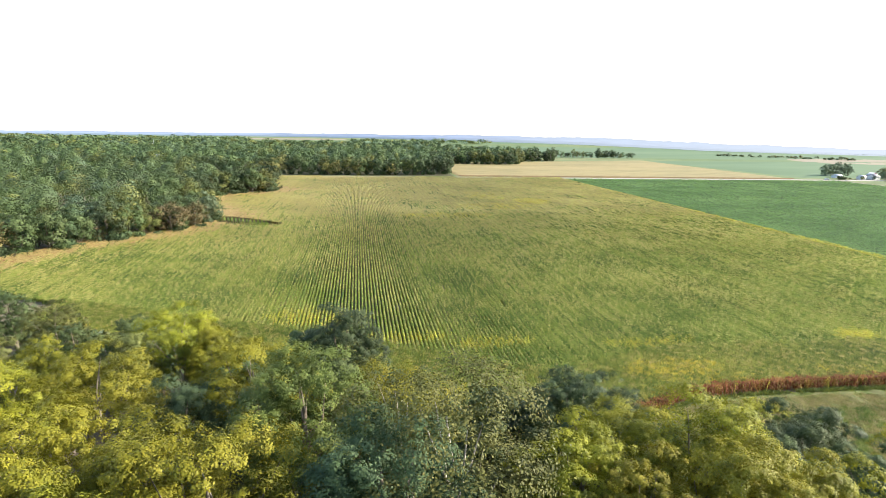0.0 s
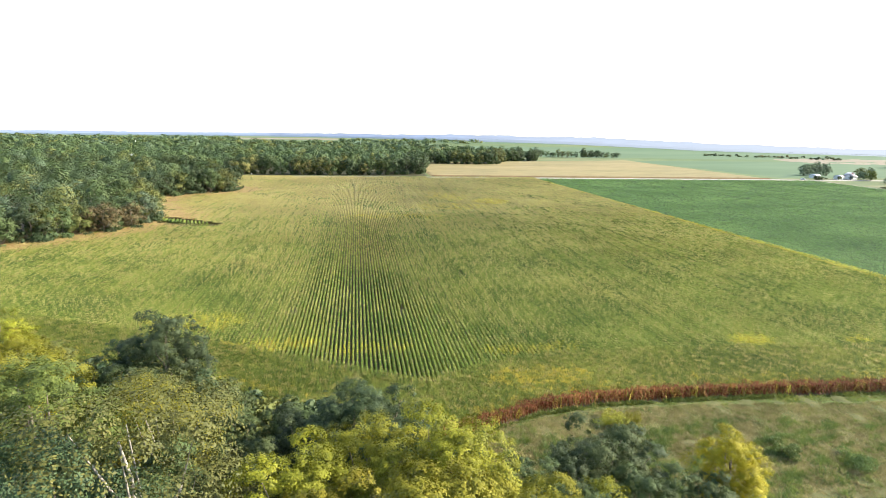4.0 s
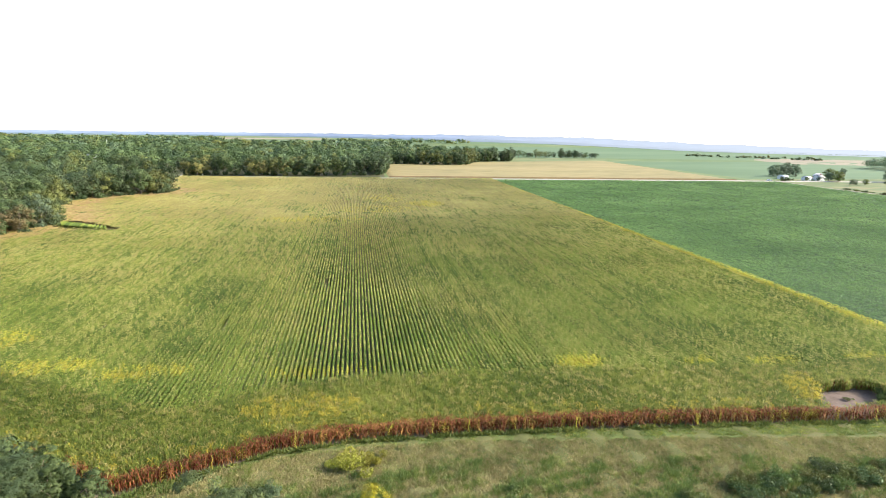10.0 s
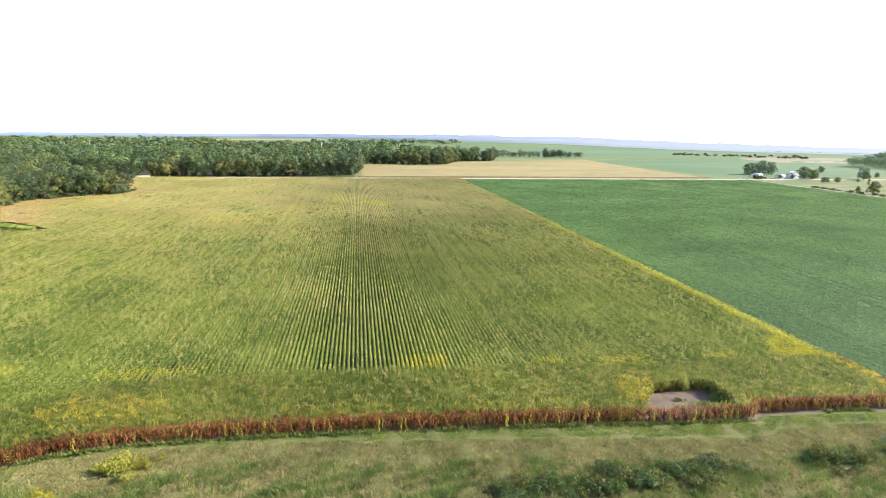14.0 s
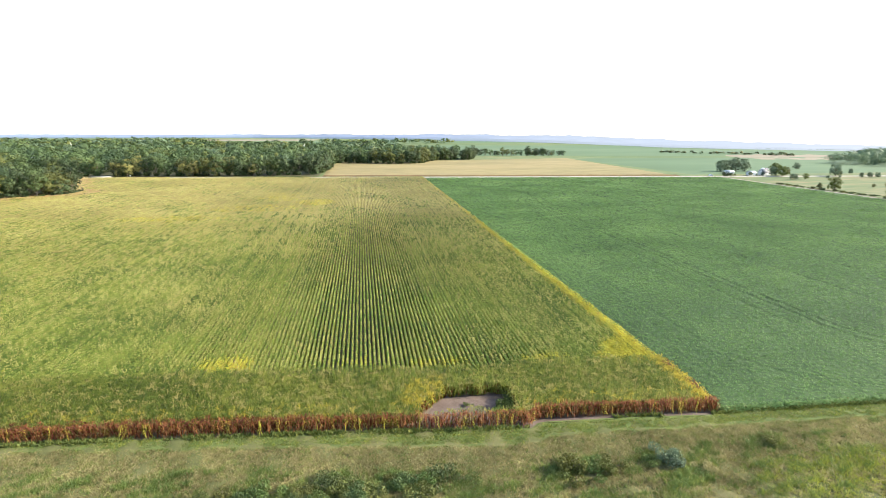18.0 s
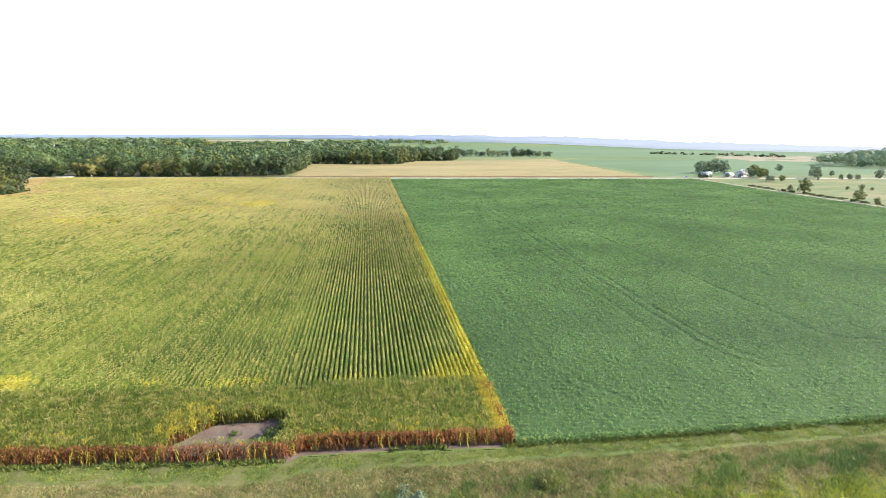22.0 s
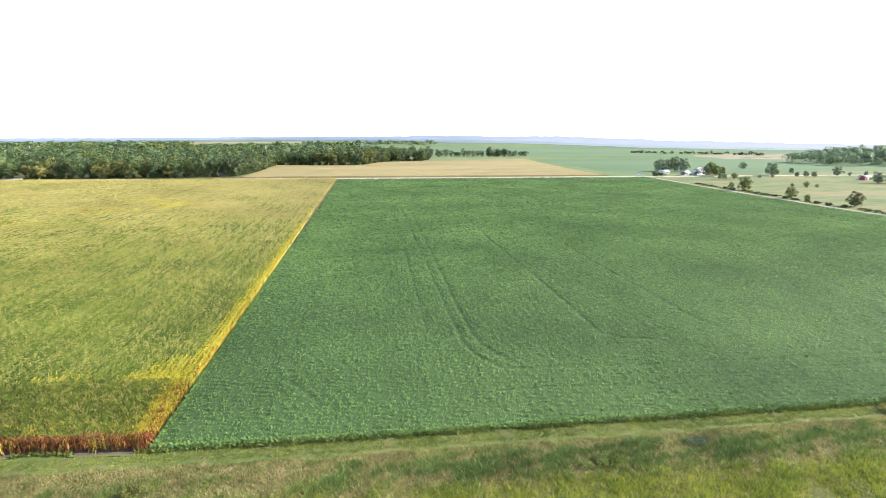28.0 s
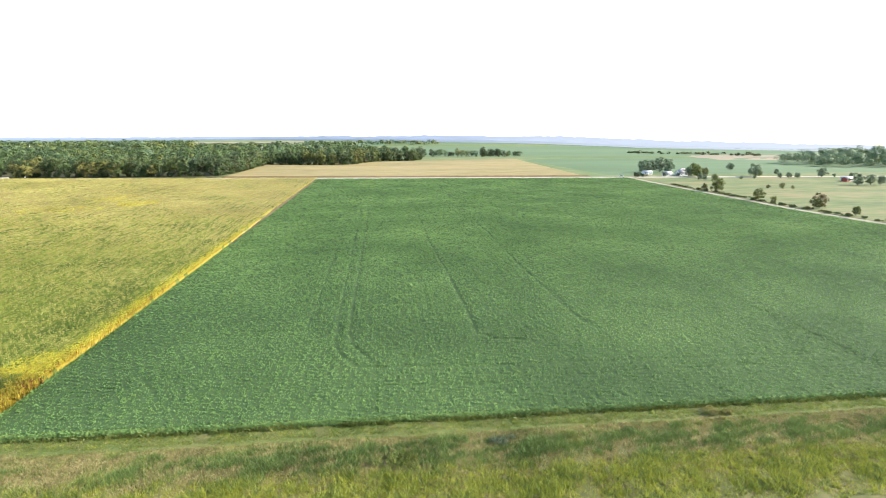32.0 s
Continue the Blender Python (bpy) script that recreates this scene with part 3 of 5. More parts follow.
def edge_stalks(name, seed, label):
    """Dry upright stalks of the outermost maize rows, and of the rows round the bare patch."""
    g = np.random.default_rng(seed)
    n = 6500
    x = g.uniform(24, EAST, n)
    y = front(x) + 0.15 + ROW * g.integers(0, 2, n) * 0.8 + g.normal(0, 0.12, n)
    ex = np.full(1500, EAST) - 0.25 - 0.7 * g.integers(0, 2, 1500) + g.normal(0, 0.08, 1500)
    ey = 80 + 70 * g.random(1500) ** 1.6
    bx = np.concatenate([g.uniform(138.0, 147.4, 560), g.uniform(147.4, 148.2, 260), g.uniform(133.4, 138.5, 380)])
    by = np.concatenate([89.5 + 0.6 * g.random(560), g.uniform(83.5, 89.8, 260), np.zeros(380)])
    by[820:] = 84.9 + (bx[820:] - 134) * 1.15 + 0.7 * g.random(380)
    x, y = np.concatenate([x, ex, bx]), np.concatenate([y, ey, by])
    ok = ~open_spot(x, y)
    x, y = x[ok], y[ok]
    n = len(x)
    az = g.uniform(0, 6.283, n)
    c = np.stack([x, y, np.where(g.random(n) < 0.6, 0.02, 0.7)], 1)
    u = np.stack([g.normal(0, 0.22, n), g.normal(0, 0.22, n), g.uniform(0.75, 1.35, n)], 1)
    a = np.stack([np.cos(az), np.sin(az), np.zeros(n)], 1) * (0.055 * g.uniform(0.6, 1.5, n))[:, None]
    v, f = cards(c, a, u, 0.2)
    k = np.where(g.random(n) < 0.72, 4, np.where(g.random(n) < 0.5, 2, 0))
    k = np.where((np.abs(x - 140) < 8) & (y > 86.5) & (g.random(n) < 0.75), 0, k)
    k = np.where((x > EAST - 1.4) & (y > 84) & (g.random(n) < 0.85), 3, k)
    return tagged(new(name, mesh_of(name, v, f, MAIZE_MATS, k)), label, "crop", kind="stuff")


def notch_rows(name, label):
    """Short curved rows in the turning notch at the west side."""
    vs, fs, o = [], [], 0
    for i in range(14):
        t = np.linspace(0, 1, 7)
        x = -54 + 1.75 * i - 3.2 * t + 1.4 * t * t
        y = 249 - 0.45 * (i * 1.75 - 14) + 10 * t * (1 - 0.45 * i / 14)
        h = 1.75 + 0.12 * np.sin(t * 9 + i)
        v = np.stack([np.stack([x - 0.45, y, h * 0 + 0.05], 1), np.stack([x - 0.3, y, h * 0.85], 1), np.stack([x, y, h], 1), np.stack([x + 0.3, y, h * 0.85], 1), np.stack([x + 0.45, y, h * 0 + 0.05], 1)], 1)
        n = np.arange(35).reshape(7, 5) + o
        for m in range(4):
            fs.append(np.stack([n[:-1, m], n[:-1, m + 1], n[1:, m + 1], n[1:, m]], 1))
        vs.append(v.reshape(-1, 3))
        o += 35
    return tagged(new(name, mesh_of(name, np.concatenate(vs), np.concatenate(fs), [CORN_GREEN])), label, "crop", kind="stuff")


notch_rows("maize_turning_rows", "short curved maize rows at the field notch")
edge_stalks("maize_edge_stalks", 39, "dry russet maize stalks along the field edge")
stalk_ribbons("maize_stalks", LINES, 37, "shaded lower stalks and leaves of the maize")

# ---- beans ----
TRACKS = [([(213.4, 350), (213.8, 135), (213.7, 115), (215.5, 111)], 0.9), ([(217.7, 310), (218.9, 190), (219.3, 128), (219.6, 108.7), (221, 102), (224.4, 96.8), (228, 95.6)], 1.0),
          ([(222.1, 260), (221.8, 130), (222.1, 112.7), (223, 106), (226, 99.4)], 1.0), ([(244.7, 310), (244.6, 201), (246, 152), (246.3, 124), (246.2, 110), (249, 107), (255, 105.6)], 1.0),
          ([(268.3, 436), (267.3, 300), (268, 215), (267.6, 160), (268.4, 116), (270.5, 110)], 0.8), ([(186, 262), (188.8, 153), (189.5, 119), (190, 100)], 0.55), ([(186.8, 245), (193, 150)], 0.4),
          ([(199, 115.3), (216, 114.4)], 0.6), ([(224, 96.8), (240, 95.3), (272, 94.6), (312, 93.4)], 0.8), ([(222, 89.2), (246, 88.4), (270, 90.6), (310, 90)], 0.7), ([(293, 330), (293.6, 140), (294.5, 128)], 0.5),
          ([(285, 123), (291, 117)], 0.8), ([(318, 300), (317, 120), (326, 112)], 0.45), ([(345, 330), (346, 120)], 0.45), ([(372, 360), (373, 150)], 0.45), ([(186, 93), (199, 92)], 0.7), ([(191, 96), (196, 89)], 0.8)]


def track_depth(x, y, wid=0.42):
    """How deep the wheels pressed the beans, from 0 to 1."""
    out = np.zeros(x.shape)
    for line, force in TRACKS:
        for (ax, ay), (bx, by) in zip(line[:-1], line[1:]):
            L = (bx - ax) ** 2 + (by - ay) ** 2
            t = np.clip(((x - ax) * (bx - ax) + (y - ay) * (by - ay)) / L, 0, 1)
            d = np.hypot(x - ax - t * (bx - ax), y - ay - t * (by - ay))
            out = np.maximum(out, force * np.exp(-(d / wid) ** 2))
    return out


def bean_sheet(name, x0, x1, y0, y1, dx, dy, seed):
    g = np.random.default_rng(seed)
    xs, ys = np.arange(x0, x1 + dx * 0.5, dx), np.arange(y0, y1 + dy * 0.5, dy)
    x, y = np.meshgrid(xs, ys, indexing="ij")
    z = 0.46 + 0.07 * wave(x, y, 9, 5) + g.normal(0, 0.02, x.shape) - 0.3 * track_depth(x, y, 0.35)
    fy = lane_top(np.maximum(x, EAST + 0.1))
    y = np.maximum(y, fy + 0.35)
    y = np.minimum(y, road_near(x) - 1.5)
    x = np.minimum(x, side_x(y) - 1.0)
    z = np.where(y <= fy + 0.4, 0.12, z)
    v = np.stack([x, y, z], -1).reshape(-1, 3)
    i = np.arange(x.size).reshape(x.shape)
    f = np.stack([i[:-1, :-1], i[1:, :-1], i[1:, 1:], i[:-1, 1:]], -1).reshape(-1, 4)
    return tagged(new(name, mesh_of(name, v, f, [SOY_SHADE_BODY])), "soybean understorey with wheel tracks, shade between leaves put into its colour", "crop", kind="stuff")


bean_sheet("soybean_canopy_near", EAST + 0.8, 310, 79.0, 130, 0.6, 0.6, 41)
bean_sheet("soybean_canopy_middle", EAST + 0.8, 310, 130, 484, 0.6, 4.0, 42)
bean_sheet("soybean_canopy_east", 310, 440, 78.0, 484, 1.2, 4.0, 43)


def bean_leaves(name, n, seed):
    """Leaves over the whole field: close and small in the south, fewer and larger far off."""
    g = np.random.default_rng(seed)
    t = g.random(n)
    p = 1.5
    a, b = 79.0 ** -p, 482.0 ** -p
    y = (a + (b - a) * t) ** (-1 / p)
    x = EAST + 0.8 + g.random(n) * 262
    row = np.round(x / 0.762) * 0.762
    x = np.where(y < 240, row + g.normal(0, 0.215, n), x)
    ok = (track_depth(x, y, 0.3) < 0.3 + 0.4 * g.random(n)) & (y > lane_top(np.maximum(x, EAST + 0.1))) & (x < side_x(y) - 1) & (y < road_near(x) - 1.5) & (x < 245 + 1.12 * (y - 12))
    lump = 0.6 * wave(x, y, 1.5, 61) + 0.6 * wave(x * 1.2, y, 0.8, 62) + g.normal(0, 0.22, n)
    ok &= lump > np.interp(y, [80, 110, 170, 260], [0.12, 0.02, -0.4, -2.5])
    x, y = x[ok], y[ok]
    m = len(x)
    size = 0.175 * (y / 95) ** 1.45 * g.uniform(0.7, 1.3, m)
    flat = (95 / y) ** 0.8
    c = np.stack([x, y, 0.64 + 0.09 * wave(x, y, 9, 5) + 0.09 * wave(x, y, 2.1, 6) + 0.09 * wave(x, y, 0.9, 16) * (y < 170) + g.normal(0, 0.07, m)], 1)
    az = g.uniform(0, 6.283, m)
    u = np.stack([np.cos(az), np.sin(az), g.uniform(-0.35, 0.75, m) * flat], 1) * size[:, None]
    a_ = np.stack([-np.sin(az), np.cos(az), g.normal(0, 0.5, m) * flat], 1) * (size * 0.5)[:, None]
    u[:, 2] = np.clip(u[:, 2], -0.3, 0.45)
    v, f = cards(c, a_, u, 0.2)
    return tagged(new(name, mesh_of(name, v, f, [SOY])), "leafy soybean plants in close rows", "crop", kind="stuff")


bean_leaves("soybean_plants", 820000, 44)


def bean_edge(name, seed):
    """Leaves down the sides of the outer bean rows."""
    g = np.random.default_rng(seed)
    n = 45000
    x = EAST + 0.6 + g.random(n) * 150
    y = lane_top(np.maximum(x, EAST + 0.1)) + g.normal(-0.12, 0.28, n)
    w = g.random(n) < 0.25
    x = np.where(w, EAST + 0.7 + g.normal(0, 0.12, n), x)
    y = np.where(w, 80 + 120 * g.random(n) ** 2, y)
    az = g.uniform(0, 6.283, n)
    c = np.stack([x, y, g.uniform(0.08, 0.62, n)], 1)
    u = np.stack([np.cos(az), np.sin(az), g.uniform(-0.1, 0.8, n)], 1) * (0.25 * g.uniform(0.7, 1.4, n))[:, None]
    a = np.stack([-np.sin(az), np.cos(az), g.normal(0, 0.4, n)], 1) * 0.11
    v, f = cards(c, a, u, 0.2)
    return tagged(new(name, mesh_of(name, v, f, [SOY, GRASS_GREEN], (g.random(n) < 0.12).astype(int))), "leafy outer row of soybean plants", "crop", kind="stuff")


bean_edge("soybean_edge_plants", 46)


# ---- grass ----
def blades(name, x, y, z, kind, mats, hgt, wid, seed, label, per=4, lean=0.35):
    g = np.random.default_rng(seed)
    n = len(x)
    c = np.repeat(np.stack([x, y, z], 1), per, 0)
    m = n * per
    c[:, :2] += g.normal(0, 0.17, (m, 2))
    az = g.uniform(0, 6.283, m)
    hh = np.repeat(hgt, per) * g.uniform(0.6, 1.25, m)
    u = np.stack([g.normal(0, lean, m), g.normal(0, lean, m), np.ones(m)], 1) * hh[:, None]
    a = np.stack([np.cos(az), np.sin(az), np.zeros(m)], 1) * (wid * g.uniform(0.6, 1.4, m))[:, None]
    v = np.stack([c - a, c + a, c + u], 1).reshape(-1, 3)
    return tagged(new(name, mesh_of(name, v, np.arange(m * 3).reshape(m, 3), mats, np.repeat(kind, per))), label, "grass", kind="stuff")


def verge_grass():
    """Mown lane, a dry tan strip, greener weeds in the ditch, then mixed rough grass and reeds."""
    g = np.random.default_rng(51)
    n = 140000
    x, y = g.uniform(32, 300, n), 58.0 + 28.0 * g.random(n) ** 0.72
    lim = lane_top(np.maximum(x, 38)) - 0.7
    ok = (y < lim - 0.8 * ((x > 147) & (x < 175))) & ~((x > 147) & (x < 175) & (lim - y < 1.2) & (g.random(n) < 0.5))
    x, y = x[ok], y[ok]
    n = len(x)
    s = lane_top(np.maximum(x, 38)) - y + 0.35 * wave(x, y, 8, 17)
    wide = lane_width(x)
    lane = (s < wide) & (x > 50)
    east = np.clip((x - 165) / 30, 0, 1)
    dry = (s >= wide) & (s < wide + 4.6 - 3.4 * east + 0.9 * wave(x, y, 14, 27)) & (x > 52)
    w = 0.8 * wave(x, y * 1.7, 11, 8) + 0.9 * wave(x, y, 3.2, 9)
    ditch = np.exp(-((s - 8.2) / 2.4) ** 2) * east * np.clip((x - 195) / 15, 0, 1)
    reeds = np.clip((s - 10.5) / 3, 0, 1) * east
    k = np.where(w + g.normal(0, 0.6, n) > 0.15 - 0.5 * reeds, 1, 0)
    k = np.where(w + g.normal(0, 0.6, n) + 1.7 * ditch > 1.15, 2, k)
    k = np.where(g.random(n) < reeds * 0.6, 3, k)
    k = np.where(lane, np.where(g.random(n) < 0.12, 3, (g.random(n) < 0.88).astype(int)), k)
    rut = lane & (np.abs(s - wide + 0.55) < 0.35)
    k = np.where(rut & (g.random(n) < 0.7), 0, k)
    k = np.where(dry, (g.random(n) < 0.22).astype(int), k)
    hgt = np.where(rut, 0.16, np.where(lane, 0.3, np.where(dry, 0.42, 0.62 + 0.3 * np.clip(w, -1, 1.5) + 0.2 * reeds + 0.25 * ditch)))
    return blades("verge_grass", x, y, np.full(n, 0.12), k, [GRASS_DRY, GRASS_GREEN, WEED, REED], hgt * 0.62, 0.05, 52, "rough mixed grass, weeds and reeds, tan and green", 8, 0.6)


verge_grass()


def border_weeds():
    """Low bright weeds along the foot of the maize and beans."""
    g = np.random.default_rng(53)
    x = g.uniform(40, 330, 5200)
    y = lane_top(x) - 0.45 - 0.5 * g.random(len(x))
    keep = wave(x, x * 0, 9, 15) + g.normal(0, 0.4, len(x)) > -0.2 + 1.3 * ((x > 148) & (x < 175))
    x, y = x[keep], y[keep]
    return blades("border_weeds", x, y, np.full(len(x), 0.1), (g.random(len(x)) < 0.6).astype(int), [WEED, GRASS_GREEN], np.full(len(x), 0.5), 0.16, 54, "low green weeds along the crop edge", 5, 0.6)


border_weeds()


# ---- trees ----
def tree_meshes(seed, H, R, n_lobe, n_tuft, per, leaf, low=0.12, open_crown=0.0, sides=7, bole=1.0, tuft=0.095):
    """Trunk with limbs, and a crown of rounded lobes, each covered in leafy tufts. Returns the two meshes, without a tint of their own."""
    g = np.random.default_rng(seed)
    base = H * low
    cz, rz = (H + base) / 2, (H - base) / 2
    lean = g.normal(0, 0.025 * H, 2)
    hs = np.linspace(0, 1, 7)
    bend = g.normal(0, 0.012 * H, (7, 2)) * hs[:, None]
    tr = np.stack([lean[0] * hs + bend[:, 0], lean[1] * hs + bend[:, 1], H * 0.8 * hs - 0.15], 1)
    r0 = (0.02 * H + 0.05) * bole
    pieces = [tube(tr, r0 * (1 - 0.85 * hs) * np.where(hs == 0, 1.5, 1), sides)]
    # lobes spread evenly round the crown, then pushed about
    i = np.arange(n_lobe) + 0.5
    up = 1 - (1.62 if low > 0.05 else 1.92) * i / n_lobe
    turn = i * 2.39996 + g.uniform(0, 6.28)
    flat = np.sqrt(1 - np.clip(up, -1, 1) ** 2)
    d = np.stack([np.cos(turn) * flat, np.sin(turn) * flat, up], 1) + g.normal(0, 0.14, (n_lobe, 3))
    reach_ = g.uniform(0.5, 0.78, n_lobe)
    cen = d * reach_[:, None] * np.array([R, R, rz]) + np.array([lean[0] * 0.6, lean[1] * 0.6, cz])
    lr = R * g.uniform(0.27, 0.46, n_lobe) * (16 / max(n_lobe, 8)) ** 0.3
    cen[:, 2] = np.clip(cen[:, 2], base * 0.6 + lr * 0.5, H - lr * 0.75)
    for c in cen[::2 if n_lobe > 14 else 1]:
        t = np.clip((c[2] - 0.3 * H) / (0.9 * H), 0.15, 0.85)
        p = np.array([np.interp(t, hs, tr[:, m]) for m in range(3)])
        mid = (p + c) / 2 + np.array([0, 0, -0.04 * H]) + g.normal(0, 0.02 * H, 3)
        pieces.append(tube([p, mid, c], [r0 * 0.42, r0 * 0.25, r0 * 0.07], 5))
    trunk = mesh_of("trunk", *join(pieces), [BARK], smooth=True)
    # tufts over each lobe, most of them outward and up
    k = np.repeat(np.arange(n_lobe), n_tuft)
    out = unit(cen - np.array([lean[0] * 0.6, lean[1] * 0.6, cz - 0.3 * rz]))
    td = unit(g.normal(0, 1, (len(k), 3)) + out[k] * 0.75 + np.array([0, 0, 0.3]))
    tc = cen[k] + td * (lr[k] * g.uniform(0.72, 1.12, len(k)))[:, None] * np.array([1, 1, 0.85])
    if open_crown > 0:
        keep = g.random(len(k)) > open_crown
        td, tc = td[keep], tc[keep]
    else:
        # leaves inside the crown, between the lobes
        fill = unit(g.normal(0, 1, (n_lobe * n_tuft // 4, 3)))
        td = np.concatenate([td, fill])
        tc = np.concatenate([tc, np.array([lean[0] * 0.6, lean[1] * 0.6, cz]) + fill * np.array([R, R, rz]) * g.uniform(0.45, 0.68, len(fill))[:, None]])
    q = np.repeat(np.arange(len(tc)), per)
    m = len(q)
    ld = unit(g.normal(0, 1, (m, 3)) + td[q] * 0.5 + np.array([0, 0, 0.2]))
    size = R * tuft * g.uniform(0.6, 1.35, len(tc))
    pos = tc[q] + ld * (size[q] * g.random(m) ** 0.45)[:, None] * np.array([1.1, 1.1, 0.8])
    pos[:, 2] = np.maximum(pos[:, 2], 0.3)
    nrm = unit(ld * 0.55 + td[q] * 0.75 + np.array([0, 0, 0.2]) + g.normal(0, 0.24, (m, 3)))
    t = unit(np.cross(nrm, g.normal(0, 1, (m, 3))))
    b = np.cross(nrm, t)
    w = leaf * g.uniform(0.6, 1.4, m)
    v, f = cards(pos - t * (w * 0.5)[:, None], b * (w * 0.28)[:, None], t * w[:, None], 0.12)
    return trunk, mesh_of("crown", v, f, [LEAF_GREEN])


def shrub_mesh(seed, H, R, n, leaf):
    g = np.random.default_rng(seed)
    nc = 9
    cen = np.stack([g.normal(0, R * 0.42, nc), g.normal(0, R * 0.42, nc), g.uniform(0.3, 0.75, nc) * H], 1)
    k = g.integers(0, nc, n)
    d = unit(g.normal(0, 1, (n, 3)))
    pos = cen[k] + d * np.array([R * 0.45, R * 0.45, H * 0.3]) * (g.uniform(0.4, 1, n) ** 0.5)[:, None]
    pos[:, 2] = np.maximum(pos[:, 2], 0.05)
    nrm = unit(d + g.normal(0, 0.6, (n, 3)))
    t = unit(np.cross(nrm, g.normal(0, 1, (n, 3))))
    b = np.cross(nrm, t)
    s = leaf * g.uniform(0.6, 1.4, n)
    stems = join([tube([(0, 0, -0.05), c * 0.6, c], [0.05, 0.035, 0.015], 4) for c in cen])
    return mesh_of("stems", *stems, [BARK], smooth=True), mesh_of("foliage", *cards(pos - t * (s * 0.5)[:, None], b * (s * 0.4)[:, None], t * s[:, None], 0.15), [LEAF_GREEN])


def stand(name, parts, x, y, turn, scale, leaves, label, group="", bark=None, zs=1.0, category="tree", z=0.0):
    """One tree or shrub at its place: an empty with trunk and crown below it."""
    e = new(name)
    e.matrix_basis = pose(x, y, z, 0, 0, turn) @ Matrix.Diagonal((scale, scale, scale * zs, 1))
    e.empty_display_size = 0.5
    for me, nm, mt in zip(parts, ("trunk", "crown") if category == "tree" else ("stems", "foliage"), (bark, leaves)):
        o = part(nm, me, e)
        if mt is not None:
            o.material_slots[0].link = "OBJECT"
            o.material_slots[0].material = mt
    return tagged(e, label, category, group)


NEAR = [tree_meshes(101, 18, 6.4, 20, 26, 90, 0.175), tree_meshes(102, 18, 5.6, 18, 26, 90, 0.17, 0.14), tree_meshes(103, 18, 7.0, 22, 26, 90, 0.18, 0.12, 0.12),
        tree_meshes(104, 18, 4.9, 16, 24, 90, 0.165, 0.1), tree_meshes(105, 18, 6.4, 20, 26, 46, 0.18, 0.3, 0.35, bole=0.9, tuft=0.15), tree_meshes(106, 12, 5.0, 16, 26, 80, 0.165, 0.03)]
TINT = {"v": (LEAF_LIME, "broad round-crowned green tree in the riverside wood"), "g": (LEAF_GREEN, "full-leaved green tree in the riverside wood"), "d": (LEAF_DARK, "dark blue-green tree in the riverside wood"), "y": (LEAF_YELLOW, "yellow-green tree lit by low sun in the riverside wood"),
        "o": (LEAF_OLIVE, "olive-green tree in the riverside wood"), "l": (LEAF_GOLD, "golden yellow tree beside the rough grass")}
